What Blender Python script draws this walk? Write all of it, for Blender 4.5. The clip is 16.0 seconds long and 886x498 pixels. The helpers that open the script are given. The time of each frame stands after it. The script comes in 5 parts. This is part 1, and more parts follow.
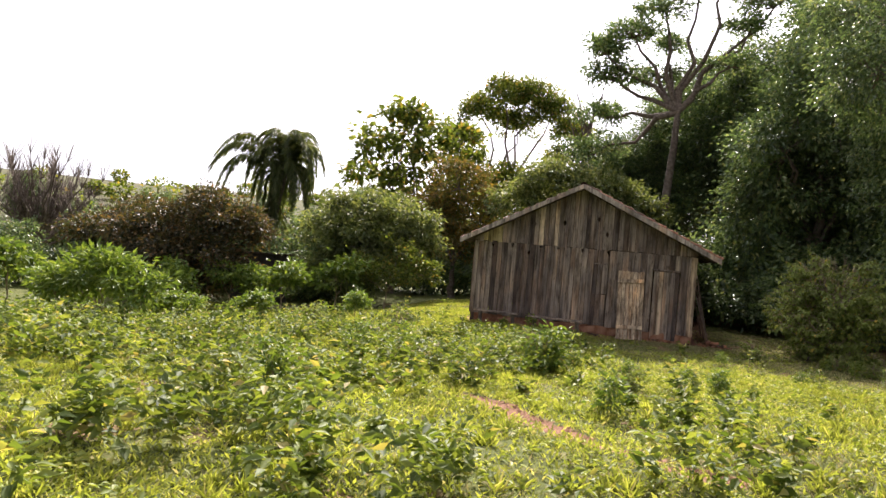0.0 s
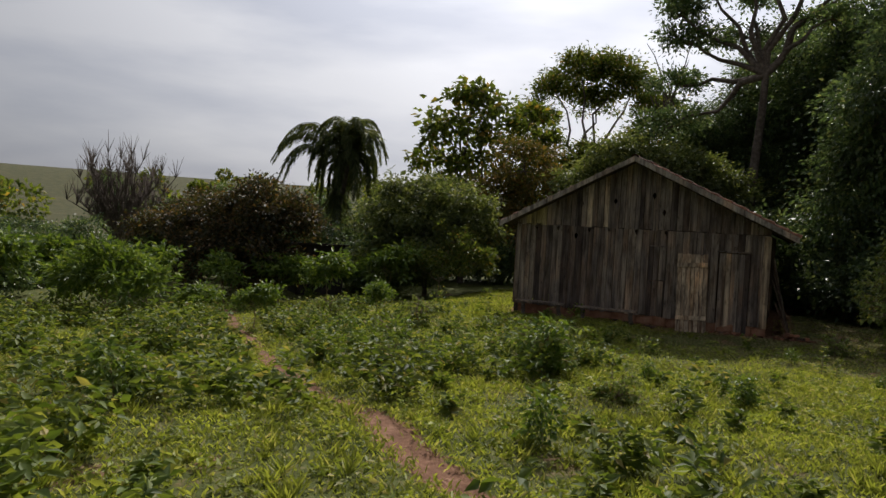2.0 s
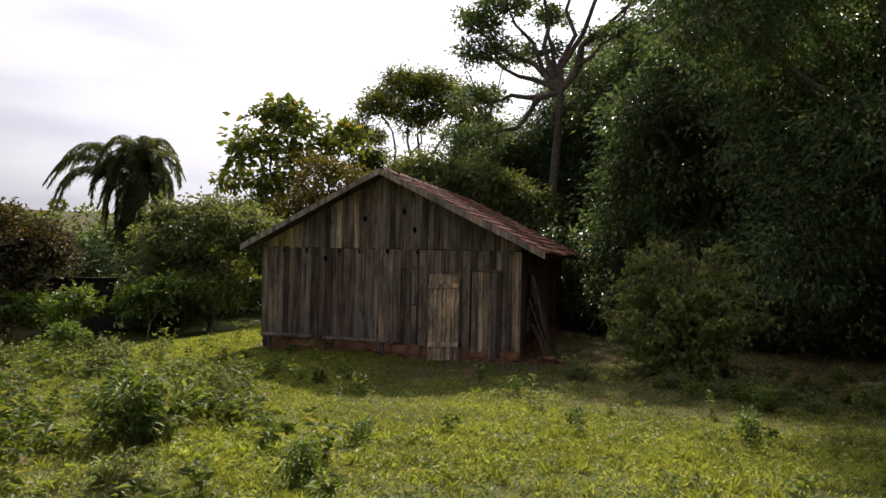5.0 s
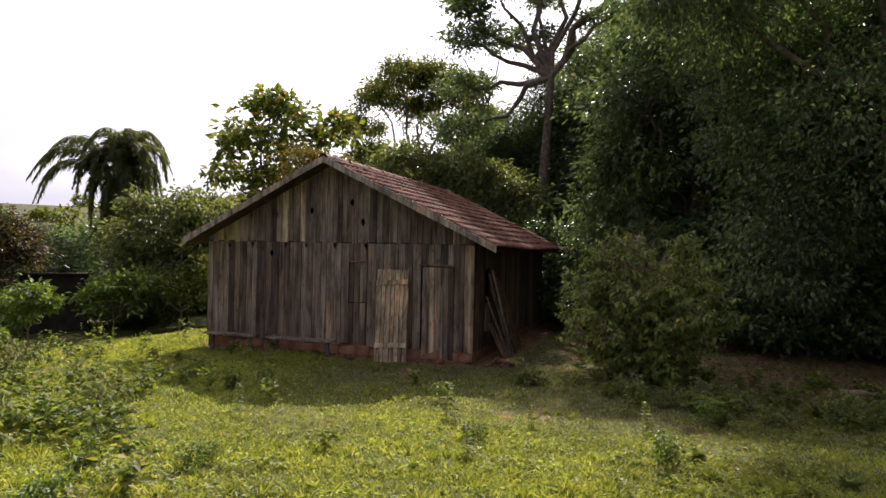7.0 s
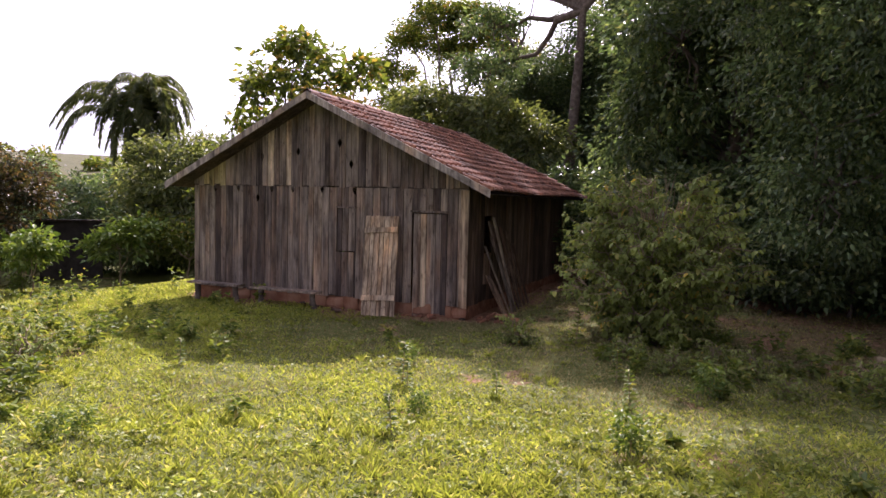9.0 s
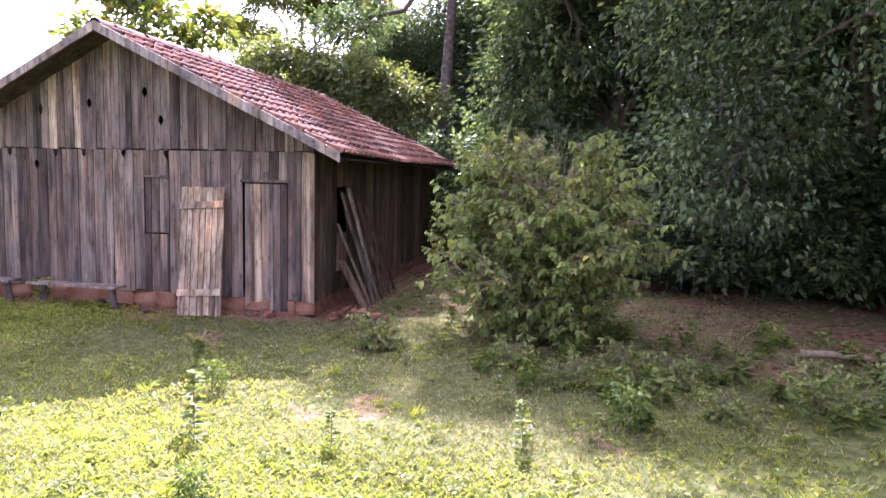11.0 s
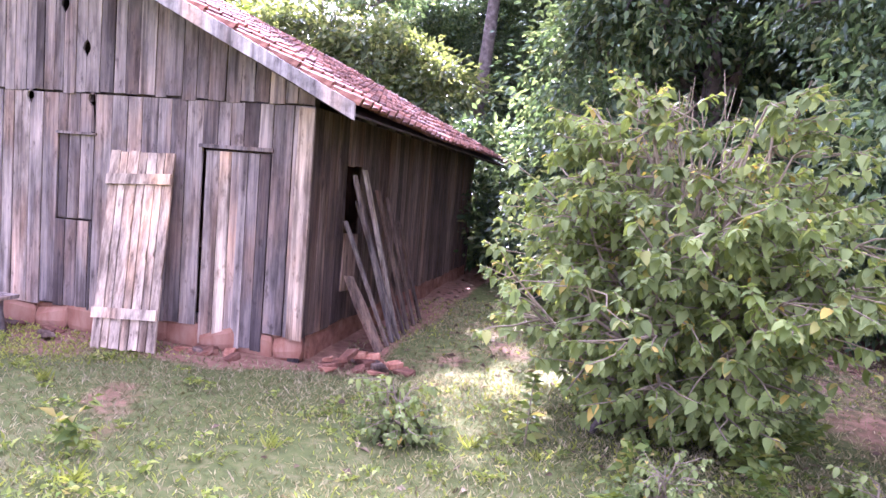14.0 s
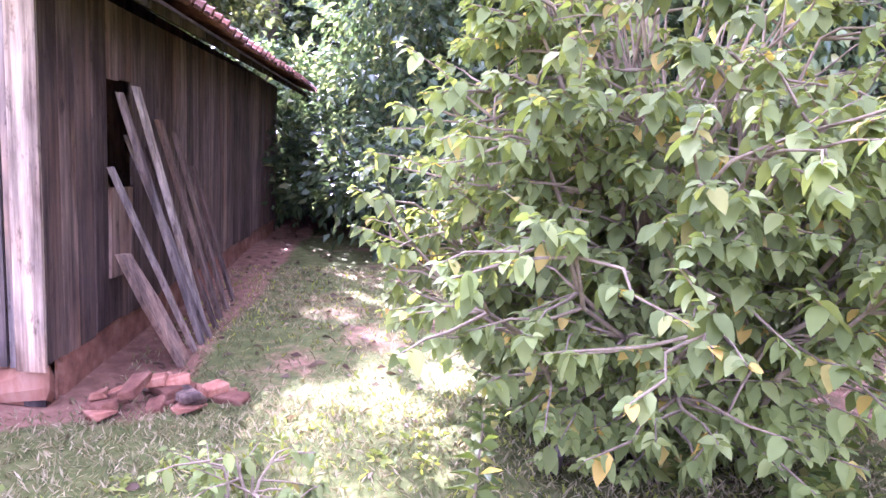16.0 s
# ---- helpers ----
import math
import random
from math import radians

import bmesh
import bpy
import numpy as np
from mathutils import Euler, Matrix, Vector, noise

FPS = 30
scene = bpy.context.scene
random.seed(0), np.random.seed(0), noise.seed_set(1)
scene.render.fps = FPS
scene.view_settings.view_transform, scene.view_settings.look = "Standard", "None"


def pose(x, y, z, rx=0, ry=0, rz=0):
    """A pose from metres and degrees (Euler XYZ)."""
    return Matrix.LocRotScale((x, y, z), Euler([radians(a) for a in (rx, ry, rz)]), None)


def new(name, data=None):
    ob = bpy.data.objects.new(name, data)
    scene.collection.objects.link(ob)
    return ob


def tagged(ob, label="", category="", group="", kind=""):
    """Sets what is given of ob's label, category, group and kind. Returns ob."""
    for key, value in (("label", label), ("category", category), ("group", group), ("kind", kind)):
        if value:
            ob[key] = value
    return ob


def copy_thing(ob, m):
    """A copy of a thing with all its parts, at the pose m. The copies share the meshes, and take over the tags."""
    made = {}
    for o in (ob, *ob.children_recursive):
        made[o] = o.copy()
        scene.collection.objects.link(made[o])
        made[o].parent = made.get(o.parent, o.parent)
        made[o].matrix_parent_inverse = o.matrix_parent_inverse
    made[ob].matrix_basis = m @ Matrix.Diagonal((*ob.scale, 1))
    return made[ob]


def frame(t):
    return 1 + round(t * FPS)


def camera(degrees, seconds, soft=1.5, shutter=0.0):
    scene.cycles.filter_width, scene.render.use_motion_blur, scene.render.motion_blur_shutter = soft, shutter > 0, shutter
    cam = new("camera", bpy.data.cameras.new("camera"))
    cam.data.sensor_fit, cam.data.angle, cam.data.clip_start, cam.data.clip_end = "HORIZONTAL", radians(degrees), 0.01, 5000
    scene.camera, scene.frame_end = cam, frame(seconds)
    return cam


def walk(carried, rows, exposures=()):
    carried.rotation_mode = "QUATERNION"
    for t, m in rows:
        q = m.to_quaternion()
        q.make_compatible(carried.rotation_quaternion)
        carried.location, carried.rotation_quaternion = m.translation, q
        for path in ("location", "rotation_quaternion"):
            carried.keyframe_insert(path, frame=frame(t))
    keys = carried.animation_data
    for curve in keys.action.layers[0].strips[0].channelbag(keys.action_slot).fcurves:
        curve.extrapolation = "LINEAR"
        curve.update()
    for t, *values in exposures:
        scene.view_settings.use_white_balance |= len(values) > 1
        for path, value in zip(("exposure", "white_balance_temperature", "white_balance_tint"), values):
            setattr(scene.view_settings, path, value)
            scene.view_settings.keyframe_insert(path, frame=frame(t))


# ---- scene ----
cam = camera(65.1, 16.0)
METRES, EYE, TILT, LEAN, TURN = 18.8, 1.5, 0.0, 0.0, 18.0
ROWS = [
    (0.0, 0.0, 0.0, 0.0, 0.03, -0.31, -4.78),
    (0.5, 0.0167, 0.0179, -0.001, 2.27, 0.21, -4.13),
    (1.0, 0.0374, 0.0459, -0.0026, 6.54, 0.44, -4.07),
    (1.5, 0.0632, 0.0753, -0.0015, 7.17, 1.27, -3.35),
    (2.0, 0.0909, 0.0955, 0.0003, 8.32, -1.76, -3.24),
    (2.5, 0.12, 0.1145, 0.0026, 6.75, 1.17, -0.2),
    (3.0, 0.1456, 0.1311, 0.0046, 5.42, -0.35, -2.38),
    (3.5, 0.1735, 0.1575, 0.0059, 4.22, -2.97, -1.64),
    (4.0, 0.2027, 0.1705, 0.006, 3.25, 0.67, -1.38),
    (4.5, 0.2288, 0.189, 0.0069, 1.47, 1.65, -1.91),
    (5.0, 0.2541, 0.2105, 0.0039, -1.97, 0.72, -1.32),
    (7.5, 0.3604, 0.2788, 0.0057, 2.05, -0.17, -1.0),
    (8.0, 0.3778, 0.2907, 0.0039, 6.28, -5.21, -0.49),
    (8.5, 0.3891, 0.3128, 0.0025, 3.83, -4.81, -0.07),
    (9.0, 0.3987, 0.3382, 0.0001, 4.23, -3.88, -1.44),
    (9.5, 0.4045, 0.37, 0.0021, -0.04, -7.93, -3.74),
    (12.0, 0.4251, 0.5414, -0.0129, -8.51, -4.54, -1.41),
    (12.5, 0.4264, 0.5763, -0.0135, -9.28, -6.95, -3.73),
    (13.0, 0.4219, 0.6089, -0.0153, -3.3, -7.16, -4.1),
    (13.5, 0.4186, 0.6368, -0.0164, -5.04, -8.49, -2.83),
    (14.0, 0.4105, 0.6683, -0.0217, -4.76, -5.05, -4.61),
    (14.5, 0.4019, 0.7, -0.0268, -6.38, -3.57, -3.66),
    (15.0, 0.3993, 0.7318, -0.0287, -10.28, -4.13, -4.33),
    (15.5, 0.4027, 0.7628, -0.0296, -20.44, -6.88, -2.98),
    (16.0, 0.4041, 0.7885, -0.032, -22.42, -8.34, -2.88),
]
EXPOSURES = [(0.0, 1.25, 6500, 20), (0.3, 0.05, 6500, 15), (1.0, -0.28, 6300, 13), (1.5, -0.42, 6300, 13), (2.5, -0.52, 6300, 14), (3.0, -0.6, 6300, 15), (3.5, -0.3, 6400, 15), (4.5, -0.12, 6400, 18), (5.0, 0.15, 6400, 19), (7.5, 0.68, 6300, 26), (8.0, 0.8, 6300, 30), (9.0, 1.2, 6100, 36), (9.7, 1.6, 5900, 39), (11.8, 3.15, 5200, 48), (13.5, 3.7, 5100, 53), (14.5, 3.85, 5100, 56), (15.0, 4.0, 5080, 57), (16.0, 4.25, 5000, 61)]
walk(cam, [(t, pose(0, 0, EYE, TILT, LEAN, TURN) @ pose(METRES * x, METRES * y, METRES * z, 90 + pitch, roll, yaw)) for t, x, y, z, yaw, pitch, roll in ROWS], EXPOSURES)

# ---- world and sun ----
SUN_TO = Vector((-0.20, 1.0, 0.93)).normalized()
world = bpy.data.worlds.new("world")
scene.world = world
world.use_nodes = True
wn, wl = world.node_tree.nodes, world.node_tree.links
wn.clear()
w_out = wn.new("ShaderNodeOutputWorld")
w_bg = wn.new("ShaderNodeBackground")
w_sky = wn.new("ShaderNodeTexSky")
w_sky.sky_type = "NISHITA"
w_sky.sun_disc = False
w_sky.sun_elevation = math.asin(SUN_TO.z)
w_sky.sun_rotation = math.atan2(SUN_TO.x, SUN_TO.y)
w_sky.dust_density = 3.0
w_co = wn.new("ShaderNodeTexCoord")
w_map = wn.new("ShaderNodeMapping")
w_map.inputs["Scale"].default_value = (1.6, 1.6, 7.0)
w_noise = wn.new("ShaderNodeTexNoise")
w_noise.inputs["Scale"].default_value = 1.7
w_noise.inputs["Detail"].default_value = 6
w_ramp = wn.new("ShaderNodeValToRGB")
w_ramp.color_ramp.elements[0].position = 0.32
w_ramp.color_ramp.elements[0].color = (0.72, 0.74, 0.78, 1)
w_ramp.color_ramp.elements[1].position = 0.62
w_ramp.color_ramp.elements[1].color = (1.04, 1.03, 1.0, 1)
# thin cloud, brighter the nearer it lies to the veiled sun
w_dot = wn.new("ShaderNodeVectorMath")
w_dot.operation = "DOT_PRODUCT"
w_dot.inputs[1].default_value = SUN_TO
w_glow = wn.new("ShaderNodeValToRGB")
w_glow.color_ramp.interpolation = "B_SPLINE"
for k_, (p_, v_) in enumerate(((0.0, 0.20), (0.45, 0.24), (0.65, 0.42), (0.80, 0.62), (0.90, 0.95), (1.0, 1.2))):
    e_ = w_glow.color_ramp.elements[k_] if k_ in (0,) else w_glow.color_ramp.elements.new(p_) if k_ < 5 else w_glow.color_ramp.elements[5]
    e_.position, e_.color = p_, (v_, v_, v_, 1)
w_tone = wn.new("ShaderNodeMix")
w_tone.data_type, w_tone.blend_type = "RGBA", "MULTIPLY"
w_tone.inputs[0].default_value = 1.0
w_sheet = wn.new("ShaderNodeMix")
w_sheet.data_type, w_sheet.blend_type = "RGBA", "MULTIPLY"
w_sheet.inputs[0].default_value = 1.0
w_sheet.inputs[7].default_value = (19.0, 19.3, 20.0, 1)
w_cloud = wn.new("ShaderNodeMix")
w_cloud.data_type = "RGBA"
w_cloud.inputs[0].default_value = 0.88
wl.new(w_co.outputs["Generated"], w_map.inputs["Vector"])
wl.new(w_co.outputs["Generated"], w_dot.inputs[0])
wl.new(w_dot.outputs["Value"], w_glow.inputs["Fac"])
wl.new(w_map.outputs["Vector"], w_noise.inputs["Vector"])
wl.new(w_noise.outputs["Fac"], w_ramp.inputs["Fac"])
wl.new(w_ramp.outputs["Color"], w_tone.inputs[6])
wl.new(w_glow.outputs["Color"], w_tone.inputs[7])
wl.new(w_tone.outputs[2], w_sheet.inputs[6])
wl.new(w_sheet.outputs[2], w_cloud.inputs[7])
wl.new(w_sky.outputs["Color"], w_cloud.inputs[6])
wl.new(w_cloud.outputs[2], w_bg.inputs["Color"])
w_bg.inputs["Strength"].default_value = 0.09
wl.new(w_bg.outputs["Background"], w_out.inputs["Surface"])

sun = new("sun", bpy.data.lights.new("sun", "SUN"))
sun.data.energy = 5.0
sun.data.angle = radians(0.6)
sun.data.color = (1.0, 0.94, 0.84)
sun.rotation_euler = SUN_TO.to_track_quat("Z", "Y").to_euler()

# ---- materials ----


def nodes_of(name):
    m = bpy.data.materials.new(name)
    m.use_nodes = True
    n, l = m.node_tree.nodes, m.node_tree.links
    return m, n, l, n["Principled BSDF"]


def ramp(n, stops):
    r = n.new("ShaderNodeValToRGB")
    e = r.color_ramp.elements
    while len(e) < len(stops):
        e.new(0.5)
    for k, (p, c) in zip(e, stops):
        k.position, k.color = p, (*c, 1)
    return r


def mixed(n, l, kind, fac, a, b):
    m = n.new("ShaderNodeMix")
    m.data_type = "RGBA"
    m.blend_type = kind
    if hasattr(fac, "is_linked"):
        l.new(fac, m.inputs[0])
    else:
        m.inputs[0].default_value = fac
    for i, v in ((6, a), (7, b)):
        if hasattr(v, "is_linked"):
            l.new(v, m.inputs[i])
        else:
            m.inputs[i].default_value = (*v, 1)
    return m.outputs[2]


def noise_tex(n, l, scale, detail=5, vec=None, stretch=None, rough=0.55):
    t = n.new("ShaderNodeTexNoise")
    t.inputs["Scale"].default_value = scale
    t.inputs["Detail"].default_value = detail
    t.inputs["Roughness"].default_value = rough
    if vec is None:
        c = n.new("ShaderNodeTexCoord")
        vec = c.outputs["Object"]
    if stretch:
        mp = n.new("ShaderNodeMapping")
        mp.inputs["Scale"].default_value = stretch
        l.new(vec, mp.inputs["Vector"])
        vec = mp.outputs["Vector"]
    l.new(vec, t.inputs["Vector"])
    return t.outputs["Fac"]


def bumped(n, l, b, height, strength, dist):
    k = n.new("ShaderNodeBump")
    k.inputs["Strength"].default_value = strength
    k.inputs["Distance"].default_value = dist
    l.new(height, k.inputs["Height"])
    l.new(k.outputs["Normal"], b.inputs["Normal"])


def leaf_material(name, stops, rough=0.5, through_part=0.4, tint=(1.25, 1.2, 0.5), tone=(0.75, 1.15), scale=0.6):
    """Leaf: varied from leaf to leaf, with light shining through."""
    m, n, l, b = nodes_of(name)
    g = n.new("ShaderNodeNewGeometry")
    r = ramp(n, stops)
    l.new(g.outputs["Random Per Island"], r.inputs["Fac"])
    big = noise_tex(n, l, scale, 3)
    dark = ramp(n, [(0.35, (tone[0],) * 3), (0.65, (tone[1], tone[1], tone[1] * 0.9))])
    l.new(big, dark.inputs["Fac"])
    c = mixed(n, l, "MULTIPLY", 1.0, r.outputs["Color"], dark.outputs["Color"])
    l.new(c, b.inputs["Base Color"])
    b.inputs["Roughness"].default_value = rough
    b.inputs["Specular IOR Level"].default_value = 0.35
    t = n.new("ShaderNodeBsdfTranslucent")
    l.new(mixed(n, l, "MULTIPLY", 1.0, c, tint), t.inputs["Color"])
    s = n.new("ShaderNodeMixShader")
    s.inputs[0].default_value = through_part
    l.new(b.outputs["BSDF"], s.inputs[1])
    l.new(t.outputs["BSDF"], s.inputs[2])
    l.new(s.outputs["Shader"], n["Material Output"].inputs["Surface"])
    return m


def wood_material(name, stops, axis=(11, 11, 0.6), stain=0.9, rough=0.85):
    """Weathered board: grain along the board, stains, a tone of its own for each board."""
    m, n, l, b = nodes_of(name)
    info = n.new("ShaderNodeObjectInfo")
    co = n.new("ShaderNodeTexCoord")
    off = n.new("ShaderNodeVectorMath")
    off.operation = "MULTIPLY_ADD"
    comb = n.new("ShaderNodeCombineXYZ")
    for i in range(3):
        l.new(info.outputs["Random"], comb.inputs[i])
    l.new(comb.outputs[0], off.inputs[0])
    off.inputs[1].default_value = (37, 61, 23)
    l.new(co.outputs["Object"], off.inputs[2])
    vec = off.outputs[0]
    r = ramp(n, stops)
    l.new(info.outputs["Random"], r.inputs["Fac"])
    grain = noise_tex(n, l, 3.0, 8, vec, axis, 0.7)
    gr = ramp(n, [(0.30, (0.55, 0.53, 0.52)), (0.52, (0.97, 0.96, 0.95)), (0.72, (1.3, 1.28, 1.25))])
    l.new(grain, gr.inputs["Fac"])
    c = mixed(n, l, "MULTIPLY", 1.0, r.outputs["Color"], gr.outputs["Color"])
    streak = noise_tex(n, l, 2.0, 6, vec, (9, 9, 0.28), 0.65)
    sr = ramp(n, [(0.34, (0.38, 0.35, 0.36)), (0.5, (0.95, 0.94, 0.94)), (0.68, (1.3, 1.27, 1.22))])
    l.new(streak, sr.inputs["Fac"])
    c = mixed(n, l, "MULTIPLY", 0.85, c, sr.outputs["Color"])
    blot = noise_tex(n, l, 2.4, 7, vec, (1.8, 1.8, 0.45), 0.62)
    br = ramp(n, [(0.36, (0.40, 0.37, 0.36)), (0.5, (0.95, 0.95, 0.95)), (0.66, (1.5, 1.45, 1.38))])
    l.new(blot, br.inputs["Fac"])
    c = mixed(n, l, "MULTIPLY", stain, c, br.outputs["Color"])
    rust = noise_tex(n, l, 1.3, 5, vec, (2.2, 2.2, 0.6))
    rr = ramp(n, [(0.48, (0, 0, 0)), (0.72, (0.75, 0.75, 0.75))])
    l.new(rust, rr.inputs["Fac"])
    c = mixed(n, l, "MIX", rr.outputs["Color"], c, mixed(n, l, "MULTIPLY", 1.0, c, (1.25, 0.92, 0.66)))
    speck = noise_tex(n, l, 7.0, 6, vec, (2.0, 2.0, 0.7), 0.7)
    sp = ramp(n, [(0.33, (0.35, 0.32, 0.3)), (0.43, (1, 1, 1))])
    l.new(speck, sp.inputs["Fac"])
    c = mixed(n, l, "MULTIPLY", 0.8, c, sp.outputs["Color"])
    l.new(c, b.inputs["Base Color"])
    b.inputs["Roughness"].default_value = rough
    b.inputs["Specular IOR Level"].default_value = 0.25
    bumped(n, l, b, grain, 0.7, 0.01)
    return m


def earthy_material(name, stops, scale, rough=0.95, bump=0.6, dist=0.02, per_object=False):
    m, n, l, b = nodes_of(name)
    a = noise_tex(n, l, scale, 8, rough=0.65)
    r = ramp(n, stops)
    l.new(a, r.inputs["Fac"])
    c = r.outputs["Color"]
    big = noise_tex(n, l, scale * 0.13, 4)
    k = ramp(n, [(0.3, (0.65, 0.65, 0.65)), (0.7, (1.2, 1.2, 1.2))])
    l.new(big, k.inputs["Fac"])
    c = mixed(n, l, "MULTIPLY", 0.8, c, k.outputs["Color"])
    if per_object:
        info = n.new("ShaderNodeObjectInfo")
        g = n.new("ShaderNodeNewGeometry")
        add = n.new("ShaderNodeMath")
        add.operation = "ADD"
        l.new(info.outputs["Random"], add.inputs[0])
        l.new(g.outputs["Random Per Island"], add.inputs[1])
        fr = n.new("ShaderNodeMath")
        fr.operation = "FRACT"
        l.new(add.outputs[0], fr.inputs[0])
        o = ramp(n, [(0.0, (0.45, 0.42, 0.42)), (0.5, (0.95, 0.93, 0.9)), (1.0, (1.4, 1.3, 1.25))])
        l.new(fr.outputs[0], o.inputs["Fac"])
        c = mixed(n, l, "MULTIPLY", 1.0, c, o.outputs["Color"])
    l.new(c, b.inputs["Base Color"])
    b.inputs["Roughness"].default_value = rough
    b.inputs["Specular IOR Level"].default_value = 0.2
    bumped(n, l, b, a, bump, dist)
    return m


def ground_material():
    m, n, l, b = nodes_of("field_ground")
    fine = noise_tex(n, l, 9, 8, rough=0.7)
    mid = noise_tex(n, l, 0.9, 5)
    grass = ramp(n, [(0.3, (0.045, 0.055, 0.014)), (0.5, (0.085, 0.10, 0.024)), (0.7, (0.17, 0.15, 0.065))])
    l.new(fine, grass.inputs["Fac"])
    soil = ramp(n, [(0.3, (0.125, 0.062, 0.036)), (0.55, (0.235, 0.125, 0.077)), (0.75, (0.35, 0.225, 0.15))])
    l.new(fine, soil.inputs["Fac"])
    at = n.new("ShaderNodeAttribute")
    at.attribute_name = "bare"
    add = n.new("ShaderNodeMath")
    add.operation = "MULTIPLY_ADD"
    l.new(mid, add.inputs[0])
    add.inputs[1].default_value = 0.7
    l.new(at.outputs["Fac"], add.inputs[2])
    add2 = n.new("ShaderNodeMath")
    add2.operation = "MULTIPLY_ADD"
    l.new(fine, add2.inputs[0])
    add2.inputs[1].default_value = 0.5
    l.new(add.outputs[0], add2.inputs[2])
    k = ramp(n, [(0.74, (0, 0, 0)), (0.94, (1, 1, 1))])
    l.new(add2.outputs[0], k.inputs["Fac"])
    dry = n.new("ShaderNodeAttribute")
    dry.attribute_name = "dry"
    straw = ramp(n, [(0.3, (0.045, 0.05, 0.022)), (0.7, (0.10, 0.09, 0.042))])
    l.new(mid, straw.inputs["Fac"])
    near = mixed(n, l, "MIX", k.outputs["Color"], grass.outputs["Color"], soil.outputs["Color"])
    l.new(mixed(n, l, "MIX", dry.outputs["Fac"], near, straw.outputs["Color"]), b.inputs["Base Color"])
    b.inputs["Roughness"].default_value = 0.95
    b.inputs["Specular IOR Level"].default_value = 0.15
    bumped(n, l, b, fine, 0.8, 0.04)
    return m


M_GROUND = ground_material()
M_WOOD = wood_material("weathered_board", [(0.0, (0.07, 0.055, 0.049)), (0.15, (0.15, 0.124, 0.108)), (0.6, (0.215, 0.18, 0.152)), (0.9, (0.275, 0.228, 0.186)), (1.0, (0.42, 0.35, 0.275))])
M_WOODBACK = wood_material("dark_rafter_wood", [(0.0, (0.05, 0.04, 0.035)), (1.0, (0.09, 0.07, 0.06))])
# brown boards, with the side wall's eave shade partly put into their tone
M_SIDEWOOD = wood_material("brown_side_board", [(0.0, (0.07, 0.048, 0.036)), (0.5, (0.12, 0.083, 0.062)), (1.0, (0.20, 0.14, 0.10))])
M_DOORWOOD = wood_material("pale_door_board", [(0.0, (0.35, 0.27, 0.185)), (1.0, (0.54, 0.44, 0.32))], stain=1.0)
M_YELLOWED = wood_material("yellowed_board", [(0.0, (0.30, 0.25, 0.13)), (1.0, (0.42, 0.35, 0.19))], stain=0.7)
M_BARGE = wood_material("pale_barge_board", [(0.0, (0.30, 0.27, 0.24)), (1.0, (0.36, 0.32, 0.28))], (3, 12, 3))
M_TILE = earthy_material("clay_tile", [(0.3, (0.055, 0.027, 0.02)), (0.5, (0.175, 0.075, 0.045)), (0.7, (0.30, 0.155, 0.098))], 9, 0.8, 0.4, 0.01, True)
M_BRICK = earthy_material("red_clay_brick", [(0.3, (0.13, 0.058, 0.036)), (0.5, (0.245, 0.112, 0.066)), (0.7, (0.34, 0.20, 0.13))], 12, 0.95, 0.7, 0.02, True)
M_FOOT = earthy_material("crumbling_red_clay", [(0.3, (0.12, 0.055, 0.034)), (0.5, (0.235, 0.108, 0.062)), (0.7, (0.33, 0.195, 0.125))], 5, 0.95, 0.9, 0.03)
M_BARK = earthy_material("bark", [(0.3, (0.06, 0.05, 0.04)), (0.5, (0.14, 0.11, 0.09)), (0.7, (0.24, 0.20, 0.17))], 7, 0.95, 0.9, 0.03)
M_TWIG = earthy_material("pale_stem", [(0.3, (0.15, 0.115, 0.07)), (0.7, (0.34, 0.27, 0.17))], 20)
M_IRON = earthy_material("dark_old_tin", [(0.3, (0.03, 0.027, 0.026)), (0.7, (0.07, 0.06, 0.055))], 4, 0.9)
# wide tone range paints lit boughs and shaded hollows into the forest leaves
L_DEEP = leaf_material("forest_leaf", [(0.0, (0.04, 0.07, 0.032)), (0.5, (0.085, 0.13, 0.056)), (0.9, (0.15, 0.20, 0.085)), (1.0, (0.22, 0.23, 0.10))], 0.36, 0.4, (1.2, 1.15, 0.7), (0.55, 1.8), 0.45)
L_MID = leaf_material("tree_leaf", [(0.0, (0.06, 0.09, 0.022)), (0.5, (0.115, 0.155, 0.036)), (0.88, (0.19, 0.22, 0.055)), (1.0, (0.32, 0.21, 0.065))], 0.45, 0.58)
L_GREY = leaf_material("greyish_leaf", [(0.0, (0.075, 0.10, 0.042)), (0.5, (0.125, 0.16, 0.066)), (1.0, (0.25, 0.27, 0.13))], 0.5, 0.5)
L_RUST = leaf_material("rusty_leaf", [(0.0, (0.03, 0.035, 0.018)), (0.45, (0.052, 0.052, 0.026)), (0.8, (0.105, 0.072, 0.036)), (1.0, (0.19, 0.115, 0.06))])
L_YELL = leaf_material("yellowing_leaf", [(0.0, (0.07, 0.08, 0.02)), (0.5, (0.13, 0.12, 0.03)), (1.0, (0.27, 0.16, 0.05))])
L_SHRUB = leaf_material("soft_shrub_leaf", [(0.0, (0.13, 0.17, 0.05)), (0.5, (0.205, 0.26, 0.078)), (0.95, (0.30, 0.35, 0.12)), (1.0, (0.55, 0.38, 0.08))], 0.8, 0.42)
